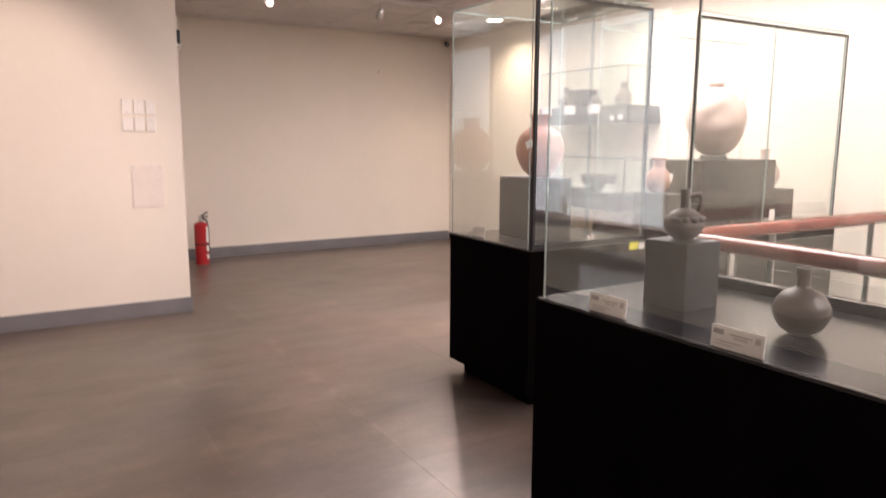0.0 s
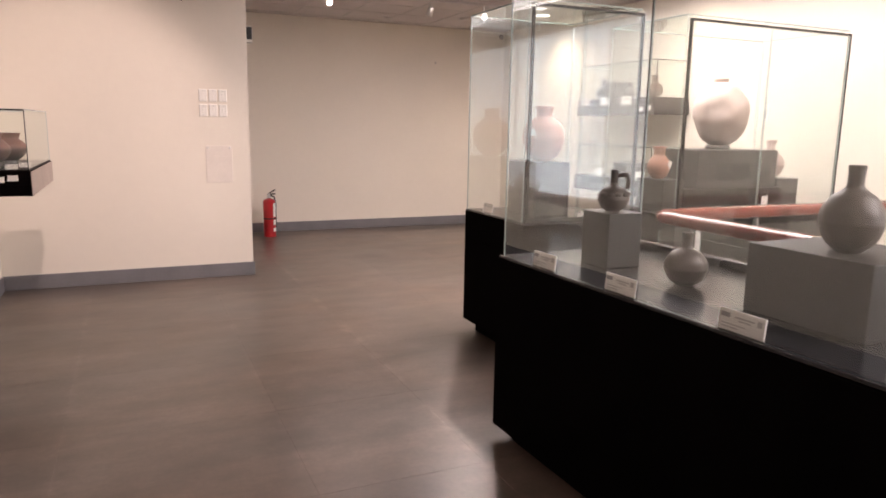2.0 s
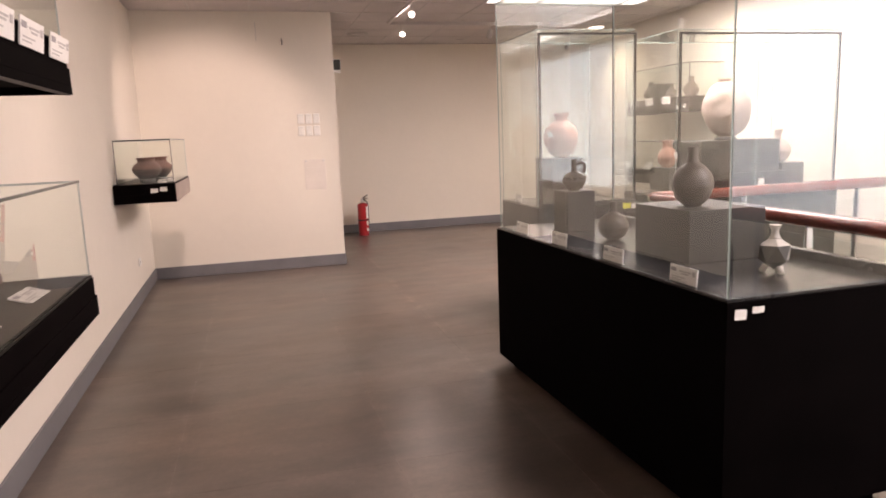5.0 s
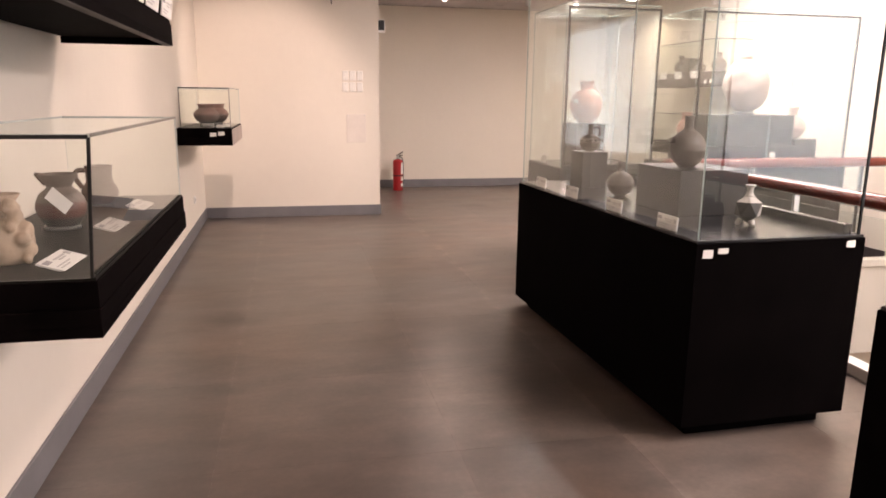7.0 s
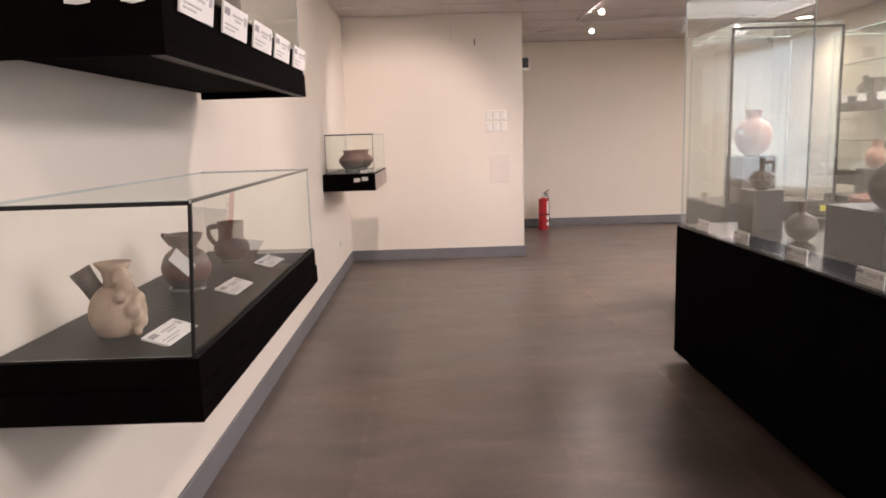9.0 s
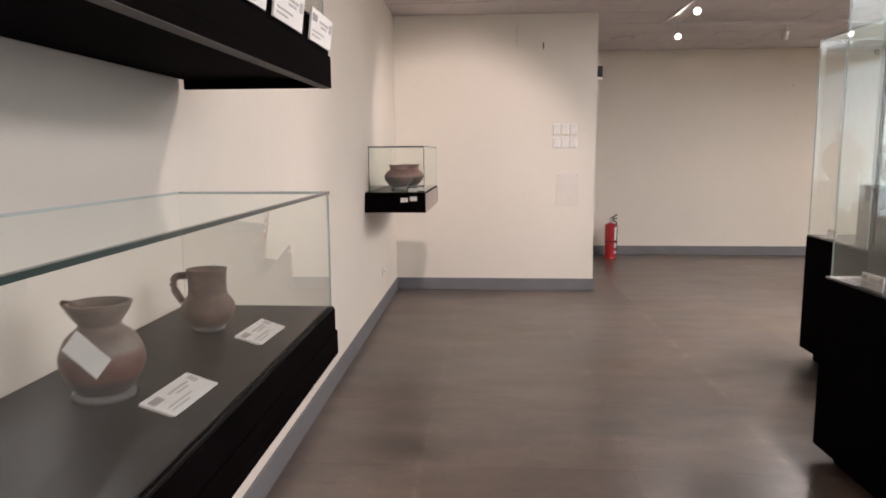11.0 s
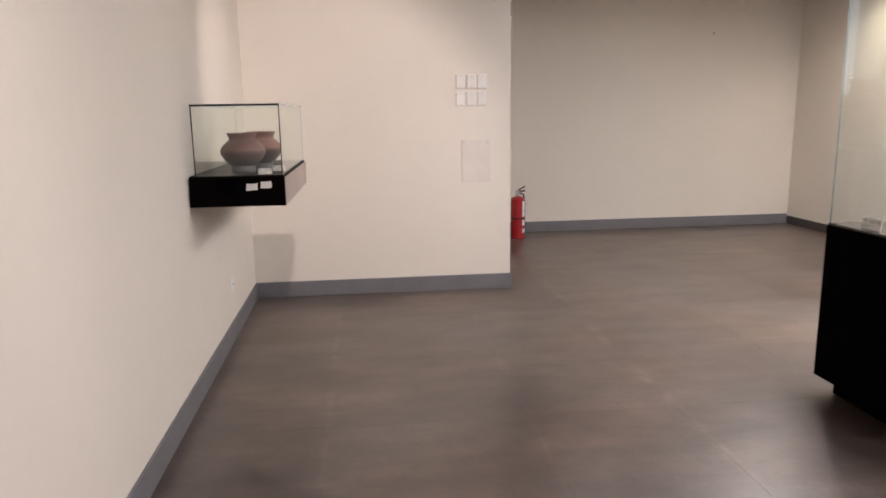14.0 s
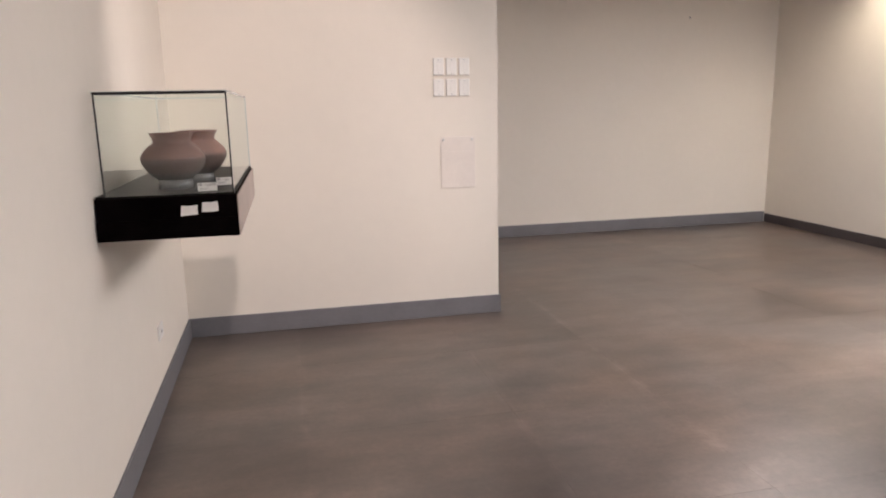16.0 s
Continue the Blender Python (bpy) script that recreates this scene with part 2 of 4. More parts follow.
CLAYB = mat("brown_clay", (0.098, 0.060, 0.044), 0.55, vary=0.42, scale=9, bump=0.4, bscale=70, stain=(0.20, 0.125, 0.09), amount=0.6)
CLAYW = mat("pale_grey_clay", (0.50, 0.47, 0.44), 0.5, vary=0.18, scale=9, bump=0.3, bscale=70, stain=(0.24, 0.22, 0.20), amount=0.5)
CLAYR = banded_clay("fire_clouded_clay", (0.040, 0.030, 0.028), (0.085, 0.052, 0.044), (0.18, 0.092, 0.072), 0.0, 0.188)
CLAYS = banded_clay("slip_painted_clay", (0.035, 0.028, 0.025), (0.115, 0.048, 0.037), (0.17, 0.135, 0.11), 0.0, 0.235)
CLEAR = mat("clear_acrylic_ring", (0.10, 0.10, 0.10), 0.12, vary=0.05, spec=0.8)

# ---- building helpers ----


def box(bm, x0, x1, y0, y1, z0, z1, bevel=0.0):
    r = bmesh.ops.create_cube(bm, size=1)
    for v in r["verts"]:
        v.co = Vector((x0 + (v.co.x + 0.5) * (x1 - x0), y0 + (v.co.y + 0.5) * (y1 - y0), z0 + (v.co.z + 0.5) * (z1 - z0)))
    if bevel:
        es = list({e for v in r["verts"] for e in v.link_edges})
        bmesh.ops.bevel(bm, geom=es, offset=bevel, segments=2, affect="EDGES", profile=0.5)
    return bm


def boxm(*a):
    return box(bmesh.new(), *a)


def lathe(profile, seg=40, wob=0.0, seed=0):
    """Turned shape from (radius, height) pairs, slightly uneven."""
    bm = bmesh.new()
    rings = []
    for r, z in profile:
        ring = []
        for i in range(seg):
            a = 2 * math.pi * i / seg
            k = 1 + wob * noise.noise(Vector((math.cos(a) * 1.2, math.sin(a) * 1.2, z * 4 + seed * 3.7)))
            ring.append(bm.verts.new((r * k * math.cos(a), r * k * math.sin(a), z)))
        rings.append(ring)
    for a, b in zip(rings, rings[1:]):
        for i in range(seg):
            bm.faces.new((a[i], a[(i + 1) % seg], b[(i + 1) % seg], b[i]))
    bm.faces.new(rings[0][::-1])
    bm.faces.new(rings[-1])
    for f in bm.faces:
        f.smooth = True
    bmesh.ops.recalc_face_normals(bm, faces=bm.faces)
    return bm


def smooth_profile(pts, n=5):
    """Catmull-Rom through the (radius, height) pairs."""
    out = []
    p = [pts[0], *pts, pts[-1]]
    for i in range(1, len(p) - 2):
        a, b, c, d = (Vector(q) for q in p[i - 1:i + 3])
        for k in range(n):
            t = k / n
            v = 0.5 * (2 * b + (c - a) * t + (2 * a - 5 * b + 4 * c - d) * t * t + (3 * b - a - 3 * c + d) * t ** 3)
            out.append((max(v.x, 0.002), v.y))
    out.append(pts[-1])
    return out


def tube(path, radius, seg=12, flat=1.0, bm=None):
    """A round bar along a path; radius may be a list."""
    bm = bm or bmesh.new()
    pts = [Vector(p) for p in path]
    rad = radius if isinstance(radius, (list, tuple)) else [radius] * len(pts)
    rings = []
    for i, p in enumerate(pts):
        d = (pts[min(i + 1, len(pts) - 1)] - pts[max(i - 1, 0)]).normalized()
        side = d.cross(Vector((0, 0, 1)))
        if side.length < 0.2:
            side = d.cross(Vector((0, 1, 0)))
        side.normalize()
        up = side.cross(d)
        rings.append([bm.verts.new(p + (side * math.cos(2 * math.pi * k / seg) * flat + up * math.sin(2 * math.pi * k / seg)) * rad[i]) for k in range(seg)])
    for a, b in zip(rings, rings[1:]):
        for k in range(seg):
            bm.faces.new((a[k], a[(k + 1) % seg], b[(k + 1) % seg], b[k]))
    bm.faces.new(rings[0][::-1])
    bm.faces.new(rings[-1])
    for f in bm.faces:
        f.smooth = len(f.verts) == 4
    bmesh.ops.recalc_face_normals(bm, faces=bm.faces)
    return bm


def mesh_of(name, bm, material):
    me = bpy.data.meshes.new(name)
    bm.to_mesh(me)
    bm.free()
    for m in (material if isinstance(material, (list, tuple)) else [material]):
        me.materials.append(m)
    return me


def part(name, bm, material, parent=None, label=""):
    o = new(name, mesh_of(name, bm, material))
    o.parent = parent
    return tagged(o, label)


def thing(name, at, label, category, rz=0, group=""):
    o = new(name)
    o.empty_display_size = 0.1
    o.matrix_world = pose(*at, 0, 0, rz)
    return tagged(o, label, category, group)


def setting(name, bm, material, label="", category=""):
    return tagged(part(name, bm, material), label or name.replace("_", " "), category or name.split("_")[0], kind="structure")


def pane(parent, p, u, v, material=GLASS, edge=EDGE, thick=0.008, name="pane"):
    """A glass sheet with its polished edges; p corner, u and v sides."""
    bm = bmesh.new()
    p, u, v = Vector(p), Vector(u), Vector(v)
    n = u.cross(v).normalized() * thick / 2
    c = [bm.verts.new(q) for q in (p, p + u, p + u + v, p + v)]
    bm.faces.new(c)
    for a, b in ((p, p + u), (p + u, p + u + v), (p + u + v, p + v), (p + v, p)):
        f = bm.faces.new([bm.verts.new(q) for q in (a - n, b - n, b + n, a + n)])
        f.material_index = 1
    o = part(name, bm, [material, edge], parent)
    o.visible_shadow = False
    return o


def hood(parent, x0, x1, y0, y1, z0, z1, top=True, dark=(), edge=EDGE, back=0, glass=GLASS, strip=.0048):
    """Five-sided glass cover."""
    h = z1 - z0
    pane(parent, (x0, y0, z0), (x1 - x0, 0, 0), (0, 0, h), glass, edge, .006)
    pane(parent, (x0, y1, z0), (x1 - x0, 0, 0), (0, 0, h), glass, edge, .006)
    if back != -1:
        pane(parent, (x0, y0 + .005, z0), (0, y1 - y0 - .01, 0), (0, 0, h), glass, edge, .006)
    if back != 1:
        pane(parent, (x1, y0 + .005, z0), (0, y1 - y0 - .01, 0), (0, 0, h), glass, edge, .006)
    if top:
        pane(parent, (x0 - .004, y0 - .004, z1 + .004), (x1 - x0 + .008, 0, 0), (0, y1 - y0 + .008, 0), glass, edge)
    for (x, y) in dark:
        part("corner_strip", boxm(x - strip, x + strip, y - strip, y + strip, z0, z1), TRIM, parent, "black corner sealant strip")


# ---- structure ----
TH = 0.2


def lean_x(bm):
    """The left wall runs a little off the room's axis."""
    for v in bm.verts:
        v.co.x -= 0.0105 * (v.co.y - YP)
    return bm


def lean_r(bm):
    """The right wall runs off the axis by the same amount."""
    for v in bm.verts:
        v.co.x -= 0.0105 * (v.co.y - YF)
    return bm


setting("wall_left", lean_x(boxm(XL - TH, XL, YB, YP, 0, CEIL)), WALL, "cream painted plaster wall with wall cases", "wall")
setting("wall_projecting", boxm(XL - TH, XP, YP, YF + TH, 0, CEIL), WALL, "cream painted projecting wall with switches", "wall")
setting("wall_far", boxm(XP, XR + TH, YF, YF + TH, 0, CEIL), WALL, "cream painted far wall of the gallery", "wall")
WY0, WY1, WZ0, WZ1 = -5.9, -0.25, 0.45, 2.80     # daylit window above the stair well
bm = bmesh.new()
for y0, y1, z0, z1 in ((YB, WY0, -0.9, CEIL), (WY1, YF, -0.9, CEIL), (WY0, WY1, -0.9, WZ0), (WY0, WY1, WZ1, CEIL)):
    box(bm, XR, XR + TH, y0, y1, z0, z1)
setting("wall_right", lean_r(bm), WALL, "bright cream wall beyond the open well", "wall")
win = setting("window_1", lean_r(boxm(XR - .01, XR + TH + .02, WY0, WY1, WZ0, WZ0 + .03)), WHITE, "wide white-framed window above the stair well", "window")
for y in (WY0 + .02, WY1 - .02):
    part("window_frame", lean_r(boxm(XR + .08, XR + .13, y - .02, y + .02, WZ0 + .03, WZ1)), WHITE, win)
part("window_frame", lean_r(boxm(XR + .085, XR + .125, WY0 + .04, WY1 - .04, WZ1 - .04, WZ1)), WHITE, win)
setting("backdrop", boxm(XR + 1.4, XR + 1.42, WY0 - 2, WY1 + 2, -.8, 4.5), SKYW, "bright hazy daylight outside the window", "backdrop")
# Unseen wall added behind the viewpoint to keep the room enclosed.
setting("wall_behind", boxm(XL - TH, XR + TH, YB - TH, YB, -0.9, CEIL), WALL, "cream painted rear wall, unseen, added to close the room", "wall")

BH = 0.13


def baseboard(x0, x1, y0, y1, material, label="grey vinyl baseboard with rounded top edge"):
    setting("baseboard", box(bmesh.new(), x0, x1, y0, y1, 0, BH, 0.004), material, label, "baseboard")


setting("baseboard", lean_x(box(bmesh.new(), XL, XL + 0.014, YB, YP, 0, BH, 0.004)), BASEB, "grey vinyl baseboard with rounded top edge", "baseboard")
baseboard(XL + 0.014, XP + 0.014, YP - 0.014, YP, BASEB)
baseboard(XP, XP + 0.014, YP, YF, BASEB)
baseboard(XP + 0.014, XR - 0.014, YF - 0.014, YF, BASEB)
setting("baseboard", lean_r(box(bmesh.new(), XR - 0.014, XR, YV + 0.1, YF - .014, 0, 0.105, 0.004)), BASED, "dark brown vinyl baseboard", "baseboard")

# well: kerb, landing below
setting("floor_lower", boxm(XV, XR + .19, YB, YV, -1.0, -0.85), LOWER, "brown floor of the lower landing", "floor")
setting("well_face_side", boxm(XV - 0.1, XV, YB, YV, -0.85, -0.003), KERB, "white face of the open well", "wall")
setting("well_face_end", boxm(XV, XR + .1, YV, YV + 0.1, -0.85, -0.003), KERB, "white face of the open well", "wall")
setting("kerb", box(bmesh.new(), XV - 0.05, XV + 0.05, YB, YV + 0.05, 0.002, 0.07, 0.006), KERB, "white painted kerb under the balustrade", "kerb")
setting("kerb", box(bmesh.new(), XV + 0.05, XR + .1, YV - 0.05, YV + 0.05, 0.002, 0.07, 0.006), KERB, "white painted kerb under the balustrade", "kerb")

# ceiling: boards in a metal grid, with light panels let in
PX0, PY1, PS = 3.06, 5.97, 0.635
panels = [(i, j) for i in range(3) for j in range(5)]


def ceiling():
    bm = bmesh.new()
    box(bm, XL - TH, XR + TH, YB - TH, YF + TH, CEIL + 0.03, CEIL + 0.12)
    nx0, nx1, ny0, ny1 = -6, 5, -20, 6
    for i in range(nx0, nx1):
        for j in range(ny0, ny1):
            x, y = PX0 + i * PS, PY1 + j * PS
            if 0 <= i <= 2 and -5 <= j <= -1:
                continue
            x0, x1, y0, y1 = max(x + .012, XL), min(x + PS - .012, XR + .18), max(y + .012, YB), min(y + PS - .012, YF)
            if x1 - x0 > .02 and y1 - y0 > .02:
                box(bm, x0, x1, y0, y1, CEIL + .004, CEIL + .02)
    return bm


ceil_ob = setting("ceiling", ceiling(), CEILM, "white mineral board suspended ceiling", "ceiling")


def grid_bars():
    bm = bmesh.new()
    for i in range(-6, 6):
        x = PX0 + i * PS
        if XL < x < XR:
            box(bm, x - .012, x + .012, YB, YF, CEIL - .002, CEIL + .012)
    for j in range(-19, 7):
        y = PY1 + j * PS
        if YB < y < YF:
            box(bm, XL, XR + .18, y - .012, y + .012, CEIL - .001, CEIL + .011)
    return bm


setting("ceiling_grid", grid_bars(), CGRID, "pale metal grid of the suspended ceiling", "trim")
for i in range(3):
    for j in range(-5, 0):
        x, y = PX0 + i * PS, PY1 + j * PS
        p = thing("ceiling_light", (x + PS / 2, y + PS / 2, CEIL + .002), "square white glowing ceiling light panel", "ceiling light", group="ceiling light panels")
        h = PS / 2 - .013
        part("diffuser", boxm(-h, h, -h, h, .006, .016), PANELW, p)
        bm = bmesh.new()
        for s in (-1, 1):
            box(bm, -h, h, s * h - .006, s * h + .006, 0, .016)
            box(bm, s * h - .006, s * h + .006, -h, h, 0, .016)
        part("frame", bm, CGRID, p)

# ---- ceiling lamps ----


def track(name, a, b):
    t = thing("lighting_track", (0, 0, 0), "slim grey lighting track hung below the ceiling", "lighting track")
    d = Vector(b) - Vector(a)
    bm = bmesh.new()
    if abs(d.x) > abs(d.y):
        box(bm, a[0], b[0], a[1] - .018, a[1] + .018, CEIL - .06, CEIL - .03)
    else:
        box(bm, a[0] - .018, a[0] + .018, a[1], b[1], CEIL - .06, CEIL - .03)
    rail = part("rail", bm, CGRID, t)
    n = 3
    for k in range(n):
        q = Vector(a).lerp(Vector(b), (k + 0.3) / n)
        part("hanger", boxm(q.x - .006, q.x + .006, q.y - .006, q.y + .006, CEIL - .032, CEIL), CGRID, rail)


def spotlight(at, target, on=True, watts=60, angle=60, colour=(1.0, 0.825, 0.705), blend=0.45):
    x, y = at
    s = thing("track_spotlight", (x, y, CEIL - .06), "small white track spotlight, " + ("switched on" if on else "switched off"), "spotlight", group="track spotlights")
    part("stem", tube([(0, 0, 0), (0, 0, -.09)], .008), CGRID, s)
    o = Vector((0, 0, -.10))
    d = (Vector(target) - Vector((x, y, CEIL - .16))).normalized()
    hs = part("housing", tube([o - d * .05, o - d * .03, o + d * .05, o + d * .06], [.018, .034, .040, .040], 20), WHITE if on else STEEL, s)
    part("lens", tube([o + d * .0605, o + d * .064], [.028, .024], 20), LAMPW if on else STEEL, hs)
    if on:
        spot("spot_beam", Vector((x, y, CEIL - .16)) + d * .09, target, watts, angle, colour, blend)


track("track", (2.17, 5.1), (2.17, 7.02))
track("track", (2.19, 7.06), (4.4, 7.06))
spotlight((2.17, 5.70), (0.6, 0.4, 1.2), True, 10, 70)
spotlight((2.34, 7.06), (2.0, 1.0, 0.4), True, 10, 80)
spotlight((4.17, 7.06), (3.2, 3.6, 1.2), True, 45, 60)
spotlight((3.50, 7.06), (3.4, 8.4, 0.8), False)
# Tracks and spots from here on are unseen, placed from beam and shadow edges.
track("track", (1.35, -3.2), (1.35, 2.4))
track("track", (0.25, 2.6), (0.25, 4.2))
spotlight((0.25, 3.9), (-0.10, 6.54, 1.25), True, 94, 66, blend=0.6)
spotlight((1.35, 2.3), (-0.74, 3.9, 1.2), True, 32, 84, blend=0.9)
spotlight((1.35, 1.88), (-0.74, 1.45, 1.45), True, 46, 92, blend=0.9)
# Last two follow no visible beam: fill added for left wall and island case.
spotlight((1.35, -1.6), (-0.74, 0.1, 1.1), True, 30, 66)
spotlight((1.35, -2.9), (2.3, 0.6, 0.9), True, 12, 60)


def downlight(x, y, watts):
    d = thing("downlight", (x, y, CEIL), "round recessed white ceiling downlight, lit", "downlight", group="downlights")
    rg = part("ring", lathe([(.115, -.010), (.120, -.004), (.12, 0.0)], 32), WHITE, d)
    part("lens", lathe([(.095, -.013), (.10, -.0105)], 32), DOWNW, rg)
    spot("down_beam", (x, y, CEIL - .03), (x + .12, y, 0), watts, 140, (1, .84, .60), 0.9, .08)


# The pair at y 2.5 and 0 is unseen, added to brighten the right wall.
for x, y, w in ((5.28, 7.58, 60), (5.33, 5.08, 42), (5.33, 2.5, 30), (5.33, 0.0, 25)):
    downlight(x, y, w)
for x, y in ((1.96, 8.2), (4.62, 8.3)):
    d = thing("ceiling_vent", (x, y, CEIL), "round grey ceiling air vent", "vent")
    part("rim", lathe([(.14, -.016), (.155, -.006), (.155, .0)], 32), CGRID, d)
    part("cone", lathe([(.03, -.022), (.09, -.018), (.135, -.0165)], 32), CGRID, d)

# ---- glass cases ----


def card(parent_at, rz, tilt, w, h, thing_label="white printed exhibit label card", face="y"):
    """An upright or leaning label with logo block and lines of unreadable print."""
    c = thing("label_card", (0, 0, 0), thing_label, "label", group="exhibit labels")
    c.matrix_world = pose(*parent_at, tilt, 0, rz)
    body = part("card", box(bmesh.new(), -w / 2, w / 2, 0, .006, 0, h, .0012), CARD, c)
    part("logo", boxm(-w * .46, -w * .26, -.0012, 0, h * .62, h * .84), INKD, body)
    part("crest", boxm(w * .34, w * .44, -.0012, 0, h * .54, h * .82), INK, body)
    part("print_line", boxm(-w * .14, w * .28, -.0012, 0, h * .66, h * .74), INK, body)
    part("print_line", boxm(-w * .06, w * .2, -.0012, 0, h * .53, h * .60), INK, body)
    part("print_line", boxm(-w * .42, w * .10, -.0012, 0, h * .30, h * .35), INK, body)
    part("print_line", boxm(-w * .42, -w * .05, -.0012, 0, h * .16, h * .21), INK, body)
    return c


def sticker(at, rz, w, h, material=CARD, label="small torn white paper sticker"):
    s = thing("sticker", at, label, "sticker", rz, "stickers")
    bm = bmesh.new()
    rnd = random.Random(int((at[0] * 37 + at[1] * 91) * 100))
    ring = []
    for sx, sz in ((-1, -1), (0, -1.05), (1, -.9), (1.02, 0), (.95, 1), (.1, .95), (-.9, 1.02), (-1, .1)):
        ring.append(((sx + rnd.uniform(-.09, .09)) * w / 2, (sz + rnd.uniform(-.14, .14)) * h / 2))
    a = [bm.verts.new((x, -.0008, z)) for x, z in ring]
    b = [bm.verts.new((x, 0.0006, z)) for x, z in ring]
    bm.faces.new(a)
    bm.faces.new(b[::-1])
    for k in range(8):
        bm.faces.new((a[k], b[k], b[(k + 1) % 8], a[(k + 1) % 8]))
    bmesh.ops.recalc_face_normals(bm, faces=bm.faces)
    part("paper", bm, material, s)
    return s


def table_case(at, rz, w, l, h, gtop, label):
    t = thing("display_case", at, label, "display case", rz, "island display cases")
    part("base", box(bmesh.new(), 0, w, 0, l, .070, h - .012, .003), BLACK, t, "black laminate base cabinet")
    part("toe_kick", boxm(.07, w - .07, .07, l - .07, 0.001, .070), BLACK, t)
    part("deck", box(bmesh.new(), .006, w - .006, .006, l - .006, h - .0118, h, .001), DECK, t, "charcoal display deck")
    bm = bmesh.new()
    box(bm, w - .075, w - .03, .05, l - .05, h, h + .04, .003)
    part("rear_ledge", bm, DECK, t)
    hood(t, .022, w - .022, .022, l - .022, h, gtop, True, dark=((w - .022, l - .022), (w - .022, .022)))
    return t


RZ1 = 1.4
C1 = (1.941, 0.216)


def on1(u, v, z):
    """A place on the long island case: across, along, up."""
    a = radians(RZ1)
    return (C1[0] + u * math.cos(a) - v * math.sin(a), C1[1] + u * math.sin(a) + v * math.cos(a), z)


table_case((*C1, 0), RZ1, 0.835, 2.165, 0.9, 2.24, "long black island display case with tall glass hood")
table_case((1.945, -2.86, 0), 0, 0.835, 2.165, 0.9, 2.24, "second long black island case with glass hood")


def plinth(at, w, l, h, label="grey painted display block", rz=0, material=PED):
    p = new("display_block", mesh_of("display_block", box(bmesh.new(), -w / 2, w / 2, -l / 2, l / 2, 0, h, .003), material))
    p.matrix_world = pose(*at, 0, 0, rz)
    return tagged(p, label, "display block", "display blocks")


plinth((2.25, 2.02, .9), .175, .18, .235, "small grey display block under a stirrup bottle", RZ1)
plinth((2.385, 1.02, .9), .385, .42, .228, "large low grey display block in the island case", RZ1)


def vessel(name, at, profile, material, label, rz=0, wob=.02, seed=1, dent=0.0, inside=True):
    t = thing(name, at, label, "pottery", rz)
    pr = smooth_profile(profile)
    if inside:
        r, z = profile[-1]
        pr = pr + [(r * .86, z + .001), (r * .78, z - .02)]
    bm = lathe(pr, 44, wob, seed)
    if dent:
        for v in bm.verts:
            k = 1 + dent * noise.noise(v.co * 5.5 + Vector((seed, 0, 0))) + dent * .4 * noise.noise(v.co * 13)
            v.co.x, v.co.y = v.co.x * k, v.co.y * k
    part("body", bm, material, t)
    return t


def ball(r, h, neck, ntop, lip, foot=.45):
    """Profile of a round-bellied bottle: belly radius r, body height h, neck radius, total height, lip radius."""
    return [(r * foot * .9, 0), (r * foot, .004), (r * .78, h * .18), (r * .98, h * .42), (r, h * .52), (r * .93, h * .68), (r * .68, h * .86), (neck * 1.35, h * .975),
            (neck, h * 1.04), (neck * .96, (h + ntop) / 2), (lip * .97, ntop - .012), (lip, ntop)]


def handle(parent, path, radius, material, name="handle"):
    pts = [Vector(p) for p in path]
    out = []
    p = [pts[0], *pts, pts[-1]]
    for i in range(1, len(p) - 2):
        a, b, c, d = p[i - 1:i + 3]
        for k in range(5):
            s = k / 5
            out.append(0.5 * (2 * b + (c - a) * s + (2 * a - 5 * b + 4 * c - d) * s * s + (3 * b - a - 3 * c + d) * s ** 3))
    out.append(pts[-1])
    part(name, tube(out, radius, 10), material, parent)


def tag_label(parent, at, rz, tilt, w=.05, h=.028):
    o = part("paper_tag", box(bmesh.new(), -w / 2, w / 2, -.001, .001, -h / 2, h / 2), CARD, parent, "white paper tag")
    o.matrix_basis = pose(*at, 0, tilt, rz)


# stirrup-handled bottle with a modelled belly
b = vessel("stirrup_bottle", (2.25, 2.02, 1.135), ball(.067, .112, .016, .178, .017, .5), CLAYG, "small grey clay bottle with loop handle and relief belly", -20, .05, 2)
handle(b, [(.012, 0, .15), (.05, 0, .158), (.062, 0, .135), (.055, 0, .098)], .009, CLAYD)
for k in range(5):
    a = -2.6 + k * .55
    bm = bmesh.new()
    bmesh.ops.create_uvsphere(bm, u_segments=12, v_segments=8, radius=1)
    for v in bm.verts:
        v.co = Vector((v.co.x * .017 + .058 * math.cos(a), v.co.y * .017 + .058 * math.sin(a), v.co.z * .011 + .075))
    for f in bm.faces:
        f.smooth = True
    part("relief_knob", bm, CLAYG, b)
# round bottle on the deck
vessel("round_bottle", (2.262, 1.575, .9), ball(.081, .148, .019, .205, .021, .42), CLAYG, "round grey clay bottle with short chipped neck", 0, .03, 5)
# larger round bottle on the low block
vessel("globular_bottle", (2.328, .98, 1.128), ball(.091, .195, .024, .262, .025, .42), CLAYG, "large dark globular clay bottle with upright neck", 30, .025, 8)


